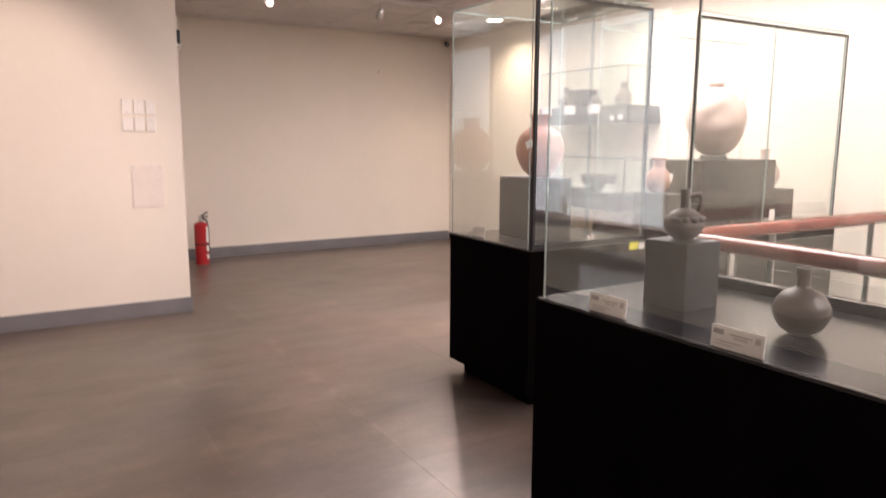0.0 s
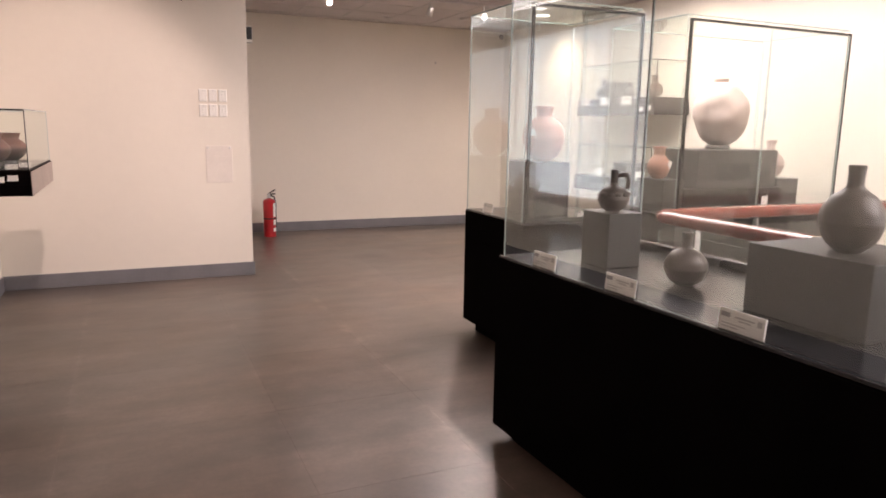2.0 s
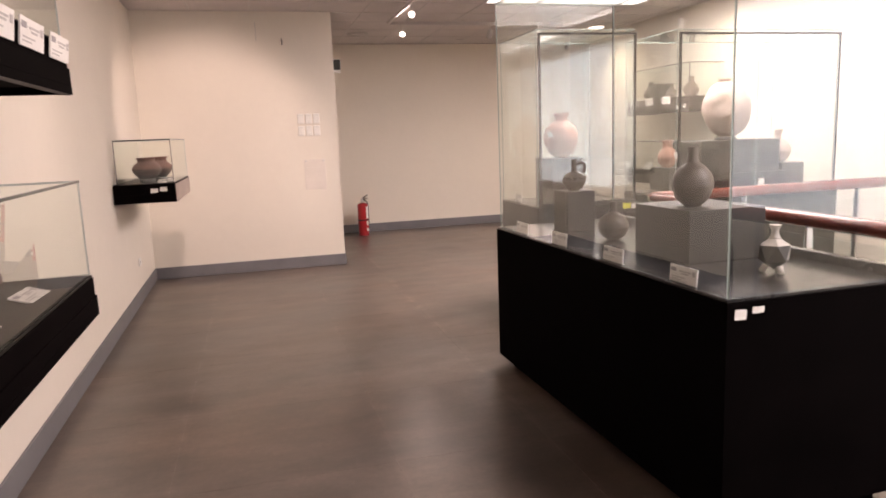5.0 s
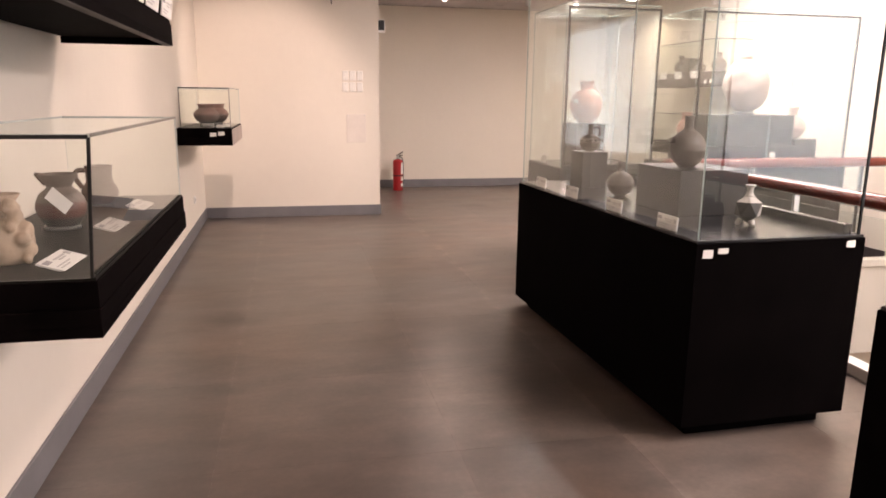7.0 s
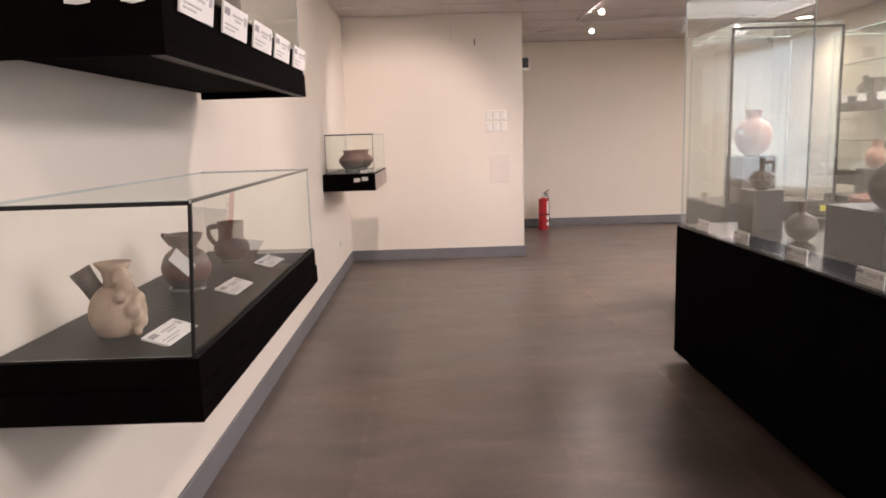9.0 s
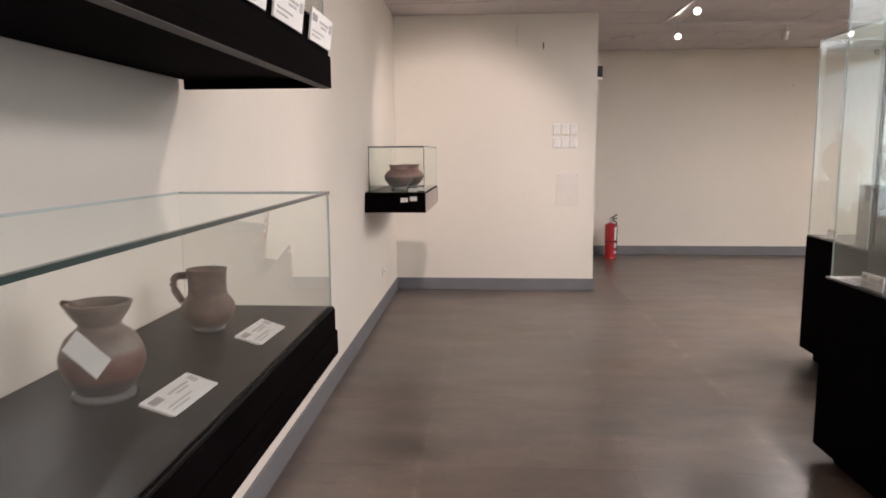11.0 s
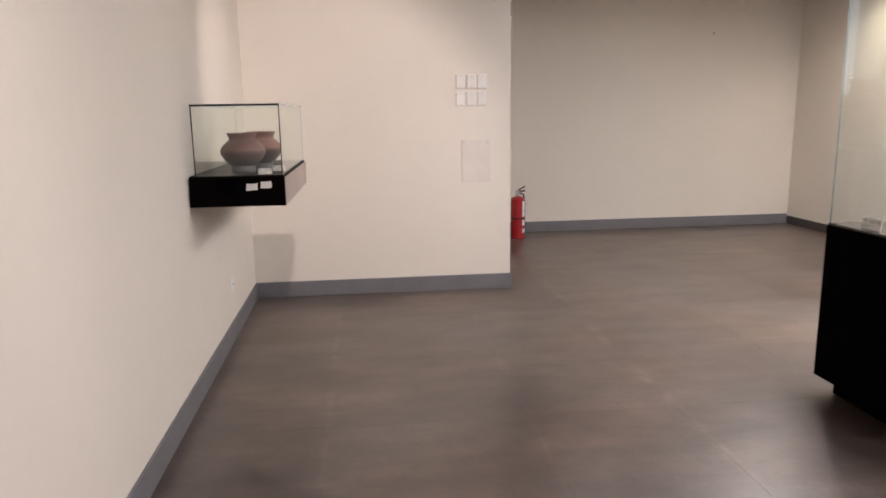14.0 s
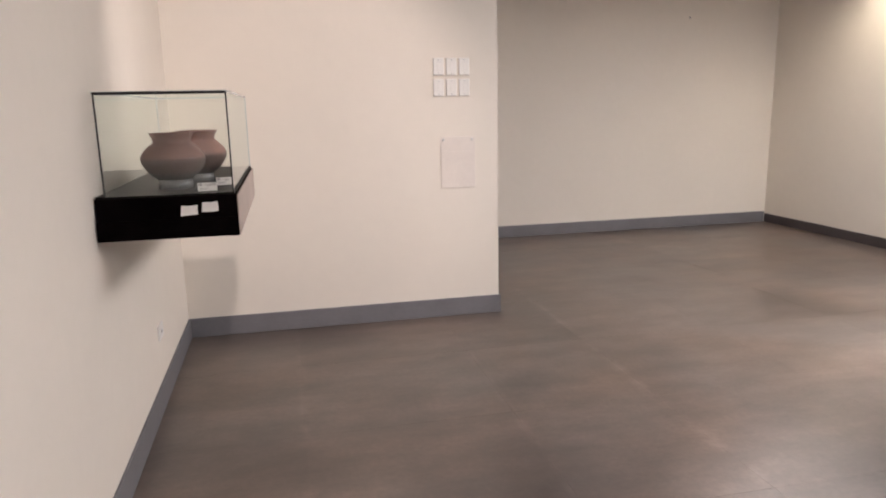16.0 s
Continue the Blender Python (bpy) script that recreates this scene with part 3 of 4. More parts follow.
def angular_bottle(at):
    t = thing("angular_bottle", at, "pale grey and black faceted clay bottle with small neck", "pottery", 25)
    bm = bmesh.new()
    bmesh.ops.create_icosphere(bm, subdivisions=1, radius=1)
    for v in bm.verts:
        k = 1 + .10 * noise.noise(v.co * 1.7)
        v.co = Vector((v.co.x * .088 * k, v.co.y * .082 * k, .092 + v.co.z * .082 * k))
    for f in bm.faces:
        c = f.calc_center_median()
        if c.x < -.02 and c.z < .115 and c.y < .04:
            f.material_index = 1
    part("body", bm, [CLAYW, RUBBER], t)
    part("neck", lathe(smooth_profile([(.030, .158), (.019, .175), (.017, .198), (.026, .215), (.029, .221), (.019, .222)], 3), 24), CLAYW, t)
    for k in range(3):
        a = k * 2.1
        part("foot", tube([(.040 * math.cos(a), .040 * math.sin(a), .030), (.048 * math.cos(a), .048 * math.sin(a), .015), (.056 * math.cos(a), .056 * math.sin(a), 0)], [.016, .015, .017], 10), CLAYW, t)
    t.scale = (.80, .80, .85)


angular_bottle((2.40, .54, .9))
for v in (1.83, 1.34, .80, .29):
    card(on1(.030, v, .9), RZ1 - 90, -5, .165, .064)
# stickers on the near end of the long case
for u, z, w, h in ((.055, .845, .046, .038), (.125, .855, .048, .022), (.76, .862, .045, .03)):
    sticker(on1(u, -.0014, z), RZ1, w, h)

# ---- square tall case ----


def tall_case(name, x0, x1, y0, y1, h, ztop, div, label):
    t = thing("showcase", (x0, y0, 0), label, "display case", 0, "tall showcases")
    w, l = x1 - x0, y1 - y0
    part("base", box(bmesh.new(), 0, w, 0, l, .085, h - .01, .003), BLACK, t, "black laminate base cabinet")
    part("toe_kick", boxm(.07, w - .07, .07, l - .07, .001, .085), BLACK, t)
    part("deck", box(bmesh.new(), .004, w - .004, .004, l - .004, h - .0098, h, .001), DECK, t)
    g = .03
    z1 = ztop
    pane(t, (.010, l - .010, h), (w - g - .01, 0, 0), (0, 0, z1 - h + .02))
    pane(t, (.010, g, h), (0, l - g - .012, 0), (0, 0, z1 - h + .02))
    pane(t, (w - g, g, h), (0, l - 2 * g, 0), (0, 0, z1 - h))
    pane(t, (.010, g, z1 + .024), (w - g - .01, 0, 0), (0, l - g - .01, 0))
    # framed sliding front
    f = .015
    thing_part(t, "door_frame", [(g - .006, g - .006 + f, g - .02, g, h, z1), (w - g + .006 - f, w - g + .006, g - .02, g, h, z1), (g - .006 + f, w - g + .006 - f, g - .02, g, z1 - f, z1), (g - .006 + f, w - g + .006 - f, g - .02, g, h, h + .024)], TRIM)
    dv = div * w
    pane(t, (g + .012, g - .006, h + .024), (dv - g - .012, 0, 0), (0, 0, z1 - h - .046), name="door")
    pane(t, (dv - .02, g - .014, h + .024), (w - g - .012 - dv + .02, 0, 0), (0, 0, z1 - h - .046), name="door")
    bm = boxm(dv - .022, dv + .012, g - .034, g - .022, h + .03, h + .05)
    box(bm, dv + .000, dv + .024, g - .040, g - .022, h + .034, h + .060)
    part("lock", bm, STEEL, t, "small steel sliding-door lock")
    return t


def thing_part(t, name, boxes, material):
    bm = bmesh.new()
    for q in boxes:
        box(bm, *q)
    return part(name, bm, material, t)


tall_case("a", 2.548, 3.42, 3.27, 4.09, .9, 2.215, .48, "square black showcase with glass sides and framed sliding doors")
plinth((2.925, 3.72, .9), .27, .36, .36, "dark grey display block under a terracotta jar")
b = vessel("terracotta_jar", (2.94, 3.70, 1.26), [(.05, 0), (.055, .004), (.105, .05), (.140, .13), (.142, .18), (.122, .245), (.078, .285), (.055, .30), (.052, .325), (.062, .355), (.072, .368)], CLAYT,
           "large red terracotta jar with flared rim and paper tag", 0, .02, 11)
tag_label(b, (-.125, -.065, .185), -60, -20, .045, .065)
sticker((3.31, 3.2685, .868), 0, .07, .045, YELLOW, "yellow and white warning sticker on the case")

tall_case("b", 3.77, 5.38, 3.28, 4.12, .9, 2.22, .485, "wide black showcase with framed sliding glass doors")
plinth((4.56, 3.74, 1.06), .80, .46, .285, "wide grey display block on a low stand")
stand = thing("low_stand", (4.53, 3.74, .9), "low dark stand with short legs under a block", "stand")
part("board", box(bmesh.new(), -.5, .5, -.25, .25, .03, .16, .003), BLACK, stand)
for sx in (-1, 0, 1):
    for sy in (-1, 1):
        part("leg", box(bmesh.new(), sx * .46 - .03, sx * .46 + .03, sy * .21 - .03, sy * .21 + .03, 0, .03, .002), BLACK, stand)
b = vessel("round_jar", (4.585, 3.76, 1.372), [(.045, 0), (.07, .008), (.135, .055), (.188, .15), (.203, .245), (.187, .35), (.135, .44), (.072, .475), (.050, .48), (.048, .495), (.060, .51)], CLAYP,
           "very large pale dented round jar with small broken rim", 15, .04, 14, .13)
for v in b.children[0].data.vertices:
    # a pushed-in hollow on the shoulder, and a slight lean
    away = (v.co - Vector((-.185, -.08, .28))).length
    if away < .12:
        v.co += Vector((.6, .5, 0)) * (.04 * (1 - away / .12) ** 1.5)
    v.co.x -= .10 * (v.co.z - .25)
ring = thing("pot_ring", (4.585, 3.76, 1.345), "clear acrylic ring stand beneath a jar", "stand")
part("ring", lathe([(.075, 0), (.095, .001), (.09, .03), (.07, .032)], 32), CLEAR, ring)
plinth((3.945, 3.66, .9), .19, .30, .23, "small dark grey display block")
b = vessel("small_jar", (3.94, 3.68, 1.13), [(.035, 0), (.04, .003), (.068, .035), (.083, .08), (.075, .125), (.05, .16), (.04, .178), (.043, .215), (.056, .235)], CLAYT, "small terracotta jar with flared neck and tag", 0, .03, 17)
tag_label(b, (.035, -.076, .105), 10, 25, .04, .055)
plinth((5.145, 3.70, .9), .24, .30, .22, "small dark grey display block beside a bottle")
vessel("pink_bottle", (5.10, 3.70, 1.12), ball(.112, .215, .032, .30, .04, .45), CLAYP, "pale pink clay bottle with upright neck", 0, .02, 19)
card((2.605, 3.86, .9), -90, -12, .13, .06)

sticker((3.375, 3.2685, .866), 0, .045, .040, CARD, "white half of a warning sticker on the case")
sticker((4.56, 3.244, .985), 0, .055, .085, CARD, "torn white paper tag at the case lock")

# ---- wall cases ----


def wall_case(x0, x1, y0, y1, z0, zs, z1, ztop, label, lip=.016, side=1, frame_front=False, lean=0.0, glass_lean=0.0):
    """A case hung on the wall: black tray, deck and glass hood."""
    t = thing("wall_case", (0, 0, 0), label, "display case", 0, "wall display cases")
    part("tray", box(bmesh.new(), x0, x1, y0, y1, z0 + .03, zs - .003, .003), TRAYB, t, "black laminate shelf tray")
    bm = bmesh.new()
    for q in ((x0, x1, y0, y0 + .02), (x0, x1, y1 - .02, y1), ((x1 - .02, x1) if side > 0 else (x0, x0 + .02)) + (y0 + .02, y1 - .02)):
        box(bm, *q, z0 + .002, z0 + .0305)
    part("rim", bm, TRAYB, t)
    xs = (x1 - .034, x1 - .003) if side > 0 else (x0 + .003, x0 + .034)
    # Paler underside edge, with the floor's bounce light put into its grey.
    part("edge_strip", boxm(*xs, y0 + .003, y1 - .003, z0, z0 + .0018), LIPLIT, t, "grey board edge under the tray, bounce light in its colour")
    a, b = (.004, 0) if side > 0 else (0, .004)
    part("upper_tray", box(bmesh.new(), x0 + b, x1 - a, y0 + .012, y1 - .012, zs - .003, z1 - .008, .002), TRAYB, t)
    part("deck", boxm(x0 + b + .004, x1 - a - .004, y0 + .016, y1 - .016, z1 - .008, z1), DECKW, t)
    gx0, gx1 = (x0 + (.035 if frame_front else .004), x1 - lip) if side > 0 else (x0 + lip, x1 - .004)
    hood(t, gx0, gx1, y0 + lip, y1 - lip, z1, ztop, True, dark=((gx1 if side > 0 else gx0, y0 + lip),), edge=EDGE2, back=0 if frame_front else -side, glass=GLASSW, strip=.0024 if frame_front else .0038)
    h2 = part("top_seal", boxm(gx0, gx1, y0 + lip - .006, y0 + lip, ztop - .004, ztop + .006), TRIM, t)
    if frame_front:
        part("front_seal", boxm(gx0, gx0 + .005, y0 + lip - .005, y0 + lip, z1, ztop - .005), TRIM, t, "black corner sealant strip")
        # Thin facing that carries the spot-lit look of the tray's side.
        part("side_panel", boxm(x1, x1 + .003, y0 + .004, y1 - .003, z0 + .002, z1 - .012), SIDEP, t, "tray side panel, spot light put into its brown colour")
    else:
        xf = gx1 if side > 0 else gx0
        part("front_seal", boxm(xf - .0045, xf + .0045, y0 + lip, y1 - lip, ztop + .000, ztop + .0085), TRIM2, t, "dark green front glass edge")
    if lean:
        # the case follows the wall's run, and its hood is racked outwards at one end
        for ob in t.children:
            for v in ob.data.vertices:
                v.co.x -= lean * (v.co.y - (y0 + y1) / 2)
                if v.co.z > z1 + .1:
                    v.co.x += glass_lean * (y1 - v.co.y) / (y1 - y0) * (v.co.x - x0) / (x1 - x0)
    return t


wall_case(-.652, -.164, -.466, 1.131, .856, .936, 1.012, 1.362, "long low wall-hung case with black tray and glass hood", lean=.0105, glass_lean=.022)
wall_case(-.652, -.188, -.41, 1.20, 1.685, 1.785, 1.87, 2.25, "upper wall-hung case with black tray and row of labels")
wall_case(-.702, -.212, 4.52, 5.80, 1.015, 1.09, 1.178, 1.537, "small wall-hung case with black tray and glass hood", .012, 1, True)

# effigy bottle with two spouts
b = vessel("effigy_bottle", (-.438, -.235, 1.012), [(.06, 0), (.066, .004), (.085, .045), (.088, .085), (.07, .135), (.045, .16)], CLAYC, "cream clay effigy bottle with dark spout and modelled figure", 0, .06, 23, inside=False)
part("spout", tube([(-.045, -.01, .12), (-.075, -.015, .17), (-.10, -.02, .215)], [.030, .030, .034], 20), CLAYD, b, "dark grey tubular spout")
part("neck", lathe([(.040, .14), (.034, .18), (.038, .205), (.058, .235), (.050, .236), (.03, .215)], 24, .05, 4), CLAYC, b)
eff = b.children[0]
bm = bmesh.new()
bm.from_mesh(eff.data)
for (x, y, z, r) in ((.040, -.040, .205, .024), (.052, -.045, .165, .027), (.045, -.068, .135, .019), (.070, -.050, .090, .026), (.080, -.030, .050, .027), (.080, -.050, .020, .017), (.068, -.012, .115, .030), (.030, -.058, .190, .013), (.058, -.030, .195, .012)):
    d = bmesh.ops.create_uvsphere(bm, u_segments=16, v_segments=10, radius=r)
    for v in d["verts"]:
        v.co = v.co * (1 + .2 * noise.noise(v.co * 40 + Vector((z * 30, 0, 0)))) + Vector((x, y, z))
bm.to_mesh(eff.data)
bm.free()
m = eff.modifiers.new("blend", "REMESH")
m.mode, m.voxel_size, m.use_smooth_shade = "VOXEL", .004, True
m = eff.modifiers.new("soften", "SMOOTH")
m.factor, m.iterations = .5, 24
b.scale = (.80, .80, .80)
# jar with beaked rim
b = vessel("beaked_jar", (-.45, .29, 1.019), [(.07, 0), (.074, .004), (.11, .05), (.122, .095), (.10, .145), (.065, .172), (.062, .185), (.085, .215), (.095, .235)], CLAYS, "slip-painted red and buff clay jar with spreading rim and paper tag", 0, .05, 29)
tag_label(b, (.03, -.128, .13), 15, 42, .115, .062)
part("beak", tube([(-.055, -.01, .205), (-.09, -.015, .228), (-.106, -.02, .238)], [.026, .015, .006], 14), CLAYB, b, "pointed beak at the rim")
ring = thing("pot_ring", (-.45, .29, 1.012), "clear acrylic ring stand beneath a jar", "stand")
part("ring", lathe([(.054, 0), (.062, .001), (.058, .012), (.048, .013)], 32), CLEAR, ring)
b.scale = (.65, .65, .77)
# jug with tall neck
b = vessel("handled_jug", (-.455, .815, 1.019), [(.05, 0), (.055, .004), (.09, .025), (.112, .065), (.106, .10), (.084, .130), (.079, .15), (.081, .215), (.086, .235)], CLAYB, "brown clay jug with wide neck and loop handle", 0, .05, 31)
handle(b, [(-.078, -.02, .21), (-.125, -.03, .205), (-.132, -.03, .16), (-.10, -.025, .105)], .015, CLAYB)
b.scale = (.63, .63, .68)
ring = thing("pot_ring", (-.455, .815, 1.012), "clear acrylic ring stand beneath a jug", "stand")
part("ring", lathe([(.038, 0), (.046, .001), (.043, .012), (.032, .013)], 32), CLEAR, ring)
for y in (-.274, .28, .757):
    c = card((-.30, y - .03, 1.0165), -58, 0, .185, .072, "white printed label card leaning on the case floor")
    c.matrix_world = pose(-.256, y, 1.0135, 0, 0, 88) @ pose(0, 0, 0, -73, 0, 0)
# labels along the front of the upper case
for y in (-.194, .127, .444, .737, 1.055):
    card((-.1835, y, 1.794), 90, 7, .24, .086)
for x in (-.375, -.252):
    sticker((x, -.3985, 1.828), 0, .056, .054, CARD, "small white paper sticker on the upper case")
vessel("tall_jar", (-.42, .58, 1.87), [(.07, 0), (.075, .004), (.12, .06), (.13, .12), (.10, .19), (.07, .22), (.09, .26)], CLAYB, "dark brown clay jar in the upper wall case", 0, .04, 37)
vessel("tall_jar", (-.42, .12, 1.87), [(.07, 0), (.075, .004), (.12, .06), (.13, .12), (.10, .19), (.07, .22), (.09, .26)], CLAYD, "dark grey clay jar in the upper wall case", 0, .04, 38)

# two squat pots in the small wall case
b = vessel("squat_pot", (-.455, 4.76, 1.204), [(.05, 0), (.054, .004), (.090, .033), (.117, .076), (.114, .107), (.090, .136), (.072, .150), (.071, .165), (.082, .188)], CLAYR, "squat brown clay pot with flared rim", 0, .03, 41)
ring = thing("pot_ring", (-.455, 4.76, 1.178), "clear acrylic ring stand beneath a pot", "stand")
part("ring", lathe([(.066, 0), (.068, .001), (.066, .036), (.060, .037)], 32), CLEAR, ring)
vessel("squat_pot", (-.395, 5.03, 1.204), [(.05, 0), (.054, .004), (.090, .033), (.117, .076), (.114, .107), (.090, .136), (.074, .151), (.077, .170), (.087, .188)], CLAYR, "second squat brown clay pot with flared rim", 50, .03, 43)
ring = thing("pot_ring", (-.395, 5.03, 1.178), "clear acrylic ring stand beneath a pot", "stand")
part("ring", lathe([(.060, 0), (.062, .001), (.060, .034), (.054, .035)], 32), CLEAR, ring)
for x, y in ((-.32, 4.62), (-.27, 4.82)):
    c = card((x, y, 1.18), 0, 0, .07, .06, "small white printed card on the case floor")
    c.matrix_world = pose(x, y - .025, 1.1795, 0, 0, 8) @ pose(0, 0, 0, -65, 0, 0)
for x, z in ((-.382, 1.118), (-.308, 1.128)):
    sticker((x, 4.5185, z), 0, .058, .038)

# cases on the right-hand wall
wall_case(5.25, XR + .028, 5.30, 6.65, 1.64, 1.73, 1.82, 2.19, "long wall-hung case with dark tray of pots", side=-1)
wall_case(5.25, XR + .028, 5.30, 6.65, .78, .87, .95, 1.30, "low wall-hung case with dark tray and labels", side=-1)
for k, (y, r, m) in enumerate(((5.55, .09, CLAYB), (5.95, .07, CLAYD), (6.42, .09, CLAYG))):
    vessel("small_bottle", (5.45, y, 1.82), ball(r, r * 1.8, r * .35, r * 2.6, r * .4), m, "dark clay bottle in a wall case", 0, .04, 50 + k)
plinth((5.45, 6.17, 1.82), .2, .2, .19, "small dark display block in a wall case")
for y in (5.75, 6.12, 6.5):
    card((5.246, y, 1.75), -90, 6, .17, .085)
for y, z in ((5.50, 1.70), (5.38, 1.71)):
    sticker((5.2485, y, z), -90, .06, .045)
vessel("wide_bowl", (5.44, 5.85, .95), [(.06, 0), (.07, .004), (.16, .08), (.19, .16), (.185, .175)], CLAYD, "wide dark clay bowl in a low wall case", 0, .03, 61)
for y in (5.6, 6.3):
    card((5.32, y, .952), -90, -30, .17, .10)

# ---- balustrade ----
bal = thing("balustrade", (XV, YV, 0), "red-brown wooden handrail on steel posts with glass panels", "balustrade")
ZR = .955
path = [(0, -9.4, ZR)] + [(0, -9.4 + k * .4, ZR) for k in range(1, 23)] + [(0, -.09, ZR), (.012, -.045, ZR), (.045, -.012, ZR), (.09, 0, ZR)] + [(.3 + k * .355, 0, ZR) for k in range(7)]
part("handrail", tube(path, .044, 18, 1.15), RAILM, bal, "glossy red-brown handrail")
for k in range(8):
    part("post", box(bmesh.new(), -.02, .02, -.35 - k * 1.25 - .006, -.35 - k * 1.25 + .006, .07, ZR - .03, .002), STEEL, bal)
for k in range(2):
    part("post", box(bmesh.new(), .85 + k * 1.1 - .006, .85 + k * 1.1 + .006, -.02, .02, .07, ZR - .03, .002), STEEL, bal)
for k in range(7):
    pane(bal, (0, -.38 - k * 1.25, .09), (0, -1.19, 0), (0, 0, .78), RAILG, name="glass_panel")
pane(bal, (.03, 0, .09), (.79, 0, 0), (0, 0, .78), RAILG, name="glass_panel")
pane(bal, (.88, 0, .09), (1.04, 0, 0), (0, 0, .78), RAILG, name="glass_panel")

# ---- things on the walls and floor ----


def extinguisher(at):
    e = thing("fire_extinguisher", at, "red fire extinguisher standing on the floor", "fire extinguisher", -20)
    cyl = part("cylinder", lathe(smooth_profile([(.07, 0), (.078, .01), (.08, .05), (.08, .44), (.078, .468), (.062, .492), (.03, .503), (.024, .51)], 4), 32), RED, e)
    part("foot_ring", lathe([(.083, 0), (.084, .02), (.081, .022)], 32), RED, cyl)
    valve = part("valve", lathe([(.022, .505), (.024, .53), (.018, .55), (.018, .575)], 20), STEEL, e)
    part("lever", tube([(-.02, 0, .56), (.03, 0, .59), (.085, 0, .625)], .009, 8), RUBBER, valve)
    part("grip", tube([(-.01, 0, .55), (.04, 0, .565), (.085, 0, .57)], .009, 8), RUBBER, valve)
    part("hose", tube([(.02, .01, .545), (.06, .05, .52), (.072, .062, .44), (.072, .062, .30), (.070, .060, .16), (.068, .058, .10)], [.010, .010, .010, .010, .012, .016], 10), RUBBER, valve, "black rubber hose")
    part("band", lathe([(.0815, .235), (.083, .237), (.083, .25), (.0815, .252)], 32), RUBBER, cyl)
    for z0, z1 in ((.07, .12), (.16, .225), (.265, .45)):
        bm = bmesh.new()
        arc = [-.72 + k * .12 for k in range(9)]
        low = [bm.verts.new((.0812 * math.cos(q), .0812 * math.sin(q), z0)) for q in arc]
        high = [bm.verts.new((.0812 * math.cos(q), .0812 * math.sin(q), z1)) for q in arc]
        for k in range(8):
            bm.faces.new((low[k], low[k + 1], high[k + 1], high[k]))
        part("instruction_label", bm, CARD, cyl, "white instruction label")


extinguisher((1.995, 8.90, 0))

for r in range(2):
    for c in range(3):
        s = thing("light_switch", (.996 + c * .0885, YP, 1.732 - r * .137), "white plastic wall light switch plate", "light switch", group="light switches")
        plate = part("plate", box(bmesh.new(), -.037, .037, -.014, -.0005, -.057, .057, .006), WHITE, s)
        part("rocker", box(bmesh.new(), -.011, .011, -.0165, -.014, -.022, .022, .002), WHITE, plate)
        for z in (-.043, .043):
            part("screw", boxm(-.004, .004, -.0148, -.0138, z - .003, z + .003), STEEL, plate)

pl = thing("leaflet_holder", (1.122, YP, 1.093), "empty clear acrylic leaflet pocket screwed to the wall", "leaflet holder")
PLAQ = mat("clear_acrylic_plaque", (0.75, 0.69, 0.63), 0.22, vary=0.05, scale=5)
part("sheet", box(bmesh.new(), -.122, .122, -.0045, -.0005, -.175, .175, .001), PLAQ, pl)
part("pocket", box(bmesh.new(), -.116, .116, -.0072, -.0047, -.172, .078, .0008), PLAQ, pl, "clear front of the pocket")
for sx in (-1, 1):
    part("screw", lathe([(.006, 0), (.008, .001), (.007, .004)], 12), STEEL, pl).matrix_basis = pose(sx * .10, -.0045, .155, 90)

o = thing("wall_outlet", (XL + .011, 5.50, .375), "white plastic wall socket plate", "socket")
part("plate", box(bmesh.new(), .0005, .010, -.06, .06, -.037, .037, .003), WHITE, o)
part("socket", box(bmesh.new(), .010, .013, -.022, .022, -.02, .02, .001), WHITE, o)
for y in (-.008, .008):
    part("slot", boxm(.013, .0138, y - .002, y + .002, -.008, .008), RUBBER, o)

hk = thing("wall_hook", (.845, YP, 2.585), "small dark metal hook with short cord on the wall", "hook")
part("hook", tube([(0, -.001, .04), (0, -.012, .03), (0, -.016, -.01), (0, -.03, -.025), (0, -.036, -.008)], .006, 8), RUBBER, hk)
cd = new("hanging_cord", mesh_of("hanging_cord", tube([(.566, YP - .004, 2.80), (.568, YP - .004, 2.70), (.567, YP - .004, 2.60)], .003, 6), INK))
tagged(cd, "thin grey cord hanging on the wall", "cord")

sg = thing("alarm_box", (XP, 7.43, 2.41), "small black and white emergency light box", "emergency light")
part("housing", box(bmesh.new(), .0005, .19, -.05, .05, -.085, .085, .006), WHITE, sg)
part("front", box(bmesh.new(), .03, .182, -.056, -.05, -.055, .072, .003), RUBBER, sg, "black front panel")

cc = thing("security_camera", (5.60, YF, CEIL - .05), "small dark ceiling-corner security camera", "camera unit")
part("bracket", boxm(-.012, .012, -.05, -.001, -.012, .012), WHITE, cc)
part("housing", tube([(0, -.04, -.02), (-.03, -.12, -.045)], [.032, .030], 16), RUBBER, cc)
part("lens", tube([(-.03, -.1205, -.045), (-.032, -.126, -.047)], [.018, .014], 12), STEEL, cc)

st = thing("wall_screw", (4.535, YF, 2.405), "small dark wall plug", "wall plug")
part("plug", lathe([(.012, 0), (.012, .004), (.008, .006)], 10), INKD, st).matrix_basis = pose(0, 0, 0, 90)

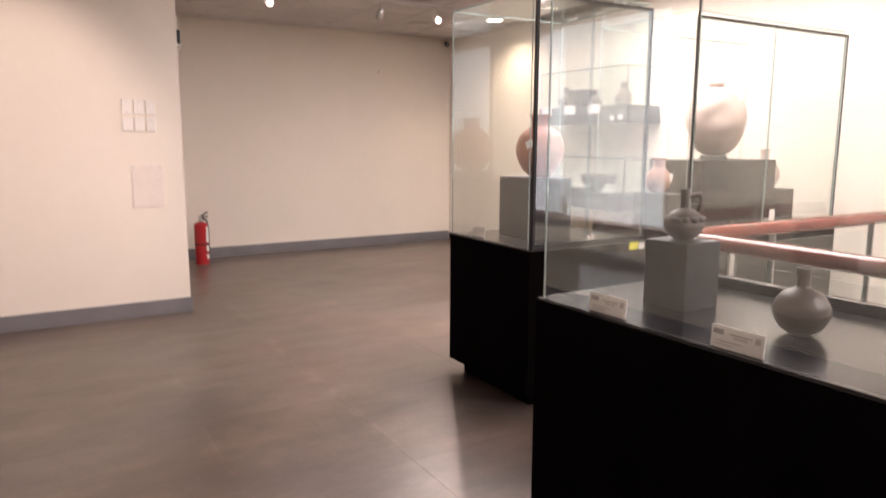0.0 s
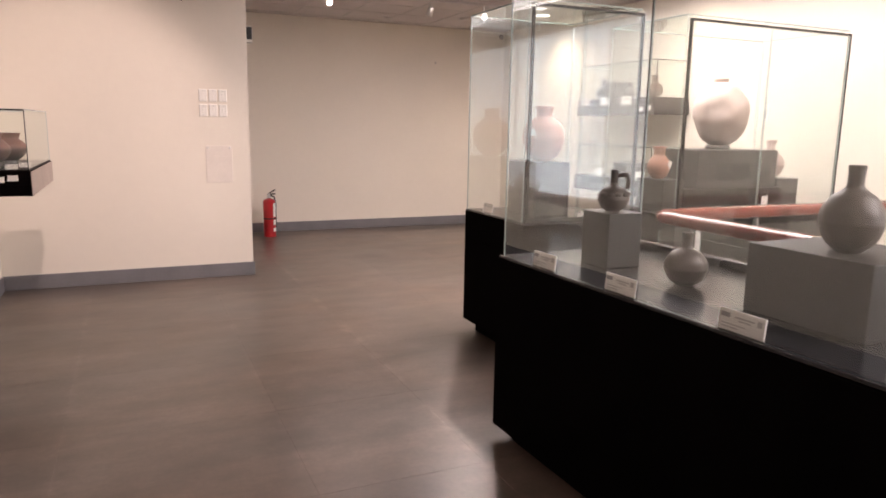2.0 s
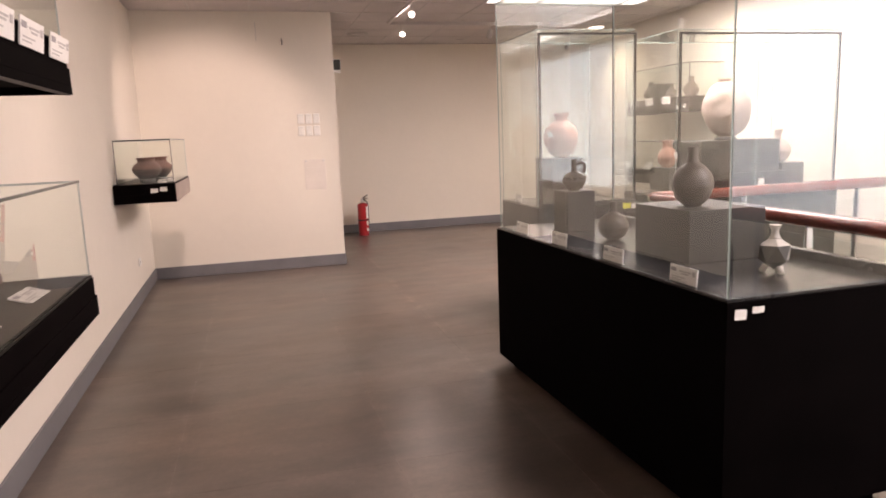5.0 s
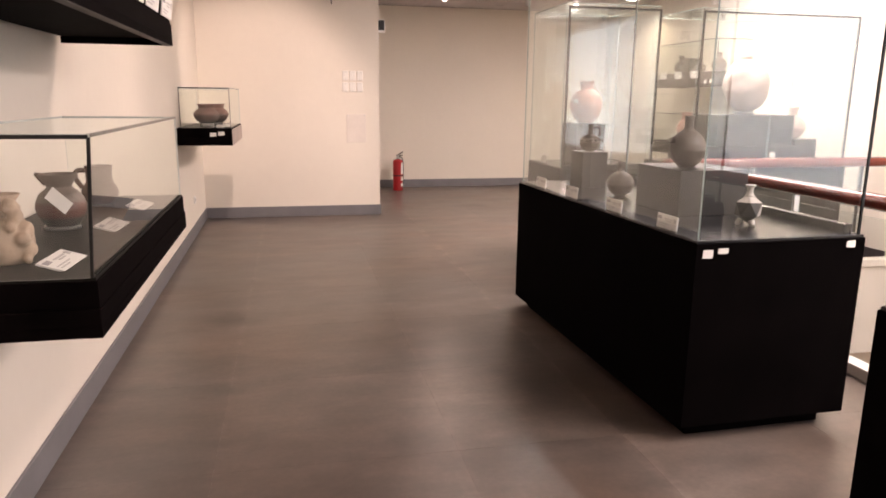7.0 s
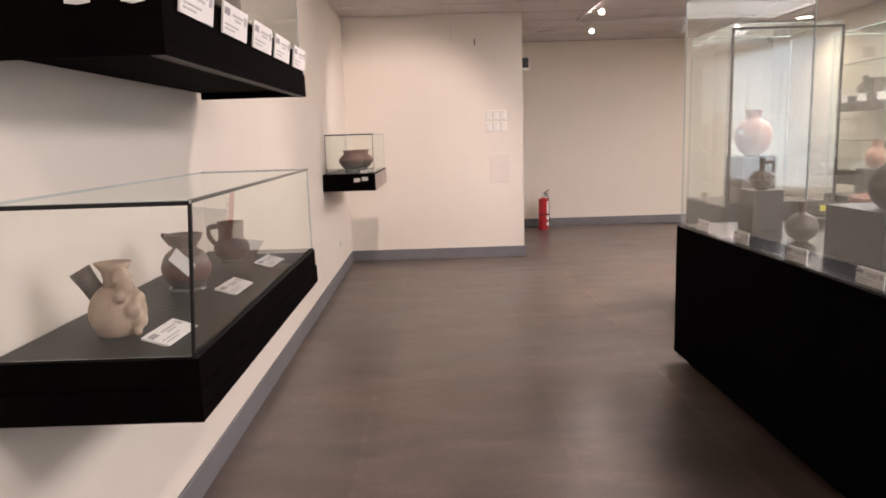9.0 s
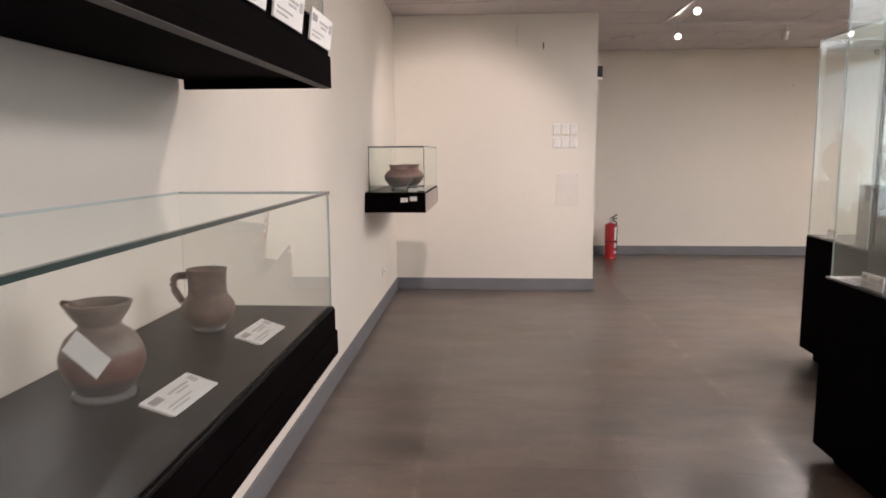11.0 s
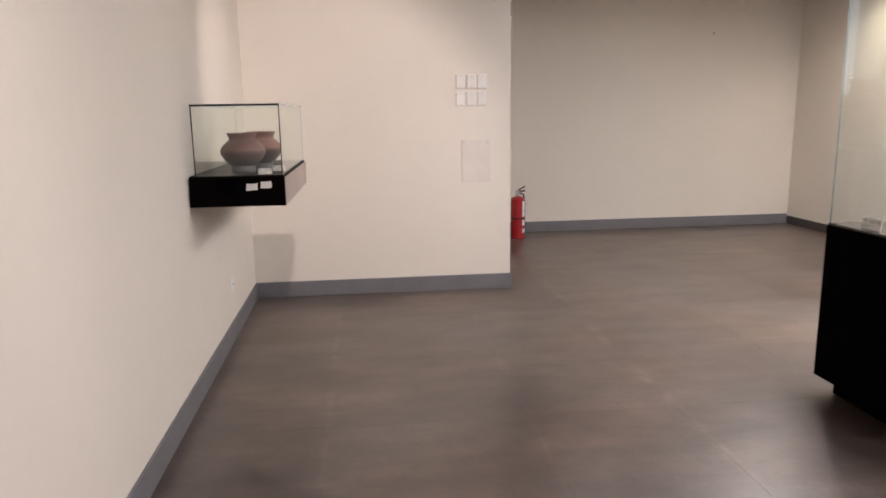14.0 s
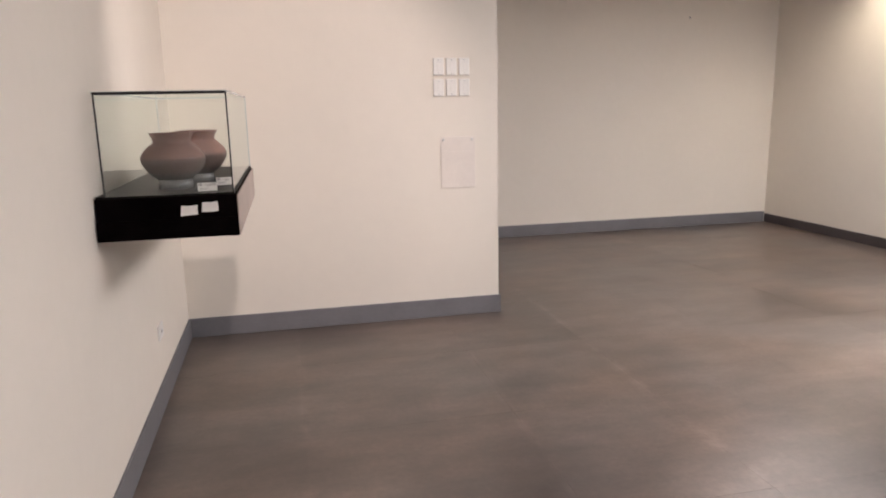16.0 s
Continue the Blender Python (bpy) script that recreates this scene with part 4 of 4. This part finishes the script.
sn = thing("wall_sensor", (XR + .033, 6.12, 2.74), "small white cylindrical wall sensor", "sensor")
part("mount", boxm(-.012, -.0005, -.03, .03, -.05, .05), WHITE, sn)
part("housing", lathe(smooth_profile([(.028, -.06), (.034, -.05), (.034, .05), (.026, .06)], 3), 20), WHITE, sn).matrix_basis = pose(-.046, 0, 0)

th = thing("wall_thermostat", (XR + .052, 4.34, 1.655), "slim grey wall control plate", "control plate")
plate = part("plate", box(bmesh.new(), -.012, -.0005, -.03, .03, -.075, .075, .003), WHITE, th)
part("button", box(bmesh.new(), -.016, -.012, -.015, .015, -.045, .03, .001), INKD, plate, "dark button strip")

# No opening here: a solid bar, dark with the gap's shade.
cs = thing("ceiling_slot", (3.60, 8.77, CEIL), "dark bar for the shaded gap at a broken ceiling board corner", "ceiling slot")
part("slot", boxm(-.05, .05, -.012, .012, -.006, -.0025), INKD, cs)
part("slot_edge", boxm(-.055, .055, .0125, .018, -.008, -.0025), CGRID, cs)

# ---- floor of large vinyl tiles ----
fl = setting("floor", boxm(XL - TH, XV - .05, YB - TH, YF + TH, -.12, -.0012), JOINT, "grey-brown vinyl tile floor, scuffed", "floor")
setting("floor_far_side", boxm(XV - .05, XR + TH, YV + .10, YF + TH, -.12, -.0012), JOINT, "grey-brown vinyl tile floor, scuffed", "floor")
SEAM_X = (-.02 - .91, -.02, .98, 1.735, 2.645, 3.555, 4.465, 5.375, 6.285)
PITCH = .91
GAP = .0003
meshes = {}


def tile(x0, x1, y0, y1):
    key = (round(x1 - x0, 3), round(y1 - y0, 3))
    if key not in meshes:
        meshes[key] = mesh_of("tile", boxm(0, key[0], 0, key[1], -.0012, 0), FLOOR)
    o = new("tile", meshes[key])
    o.location = (x0, y0, 0)
    o.parent = fl


for left, right in zip(SEAM_X, SEAM_X[1:]):
    for j in range(-12, 8):
        y0, y1 = max(3.07 + j * PITCH + GAP, YB), min(3.07 + (j + 1) * PITCH - GAP, YF)
        x0, x1 = max(left + GAP, XL - .02), min(right - GAP, XR + .08)
        if y1 - y0 < .02 or x1 - x0 < .02 or (x1 <= XP and y0 >= YP):
            continue
        if y1 <= YV + .101:
            x1 = min(x1, XV - .052)
            if x1 - x0 > .02:
                tile(x0, x1, y0, y1)
        else:
            tile(x0, x1, y0, y1)
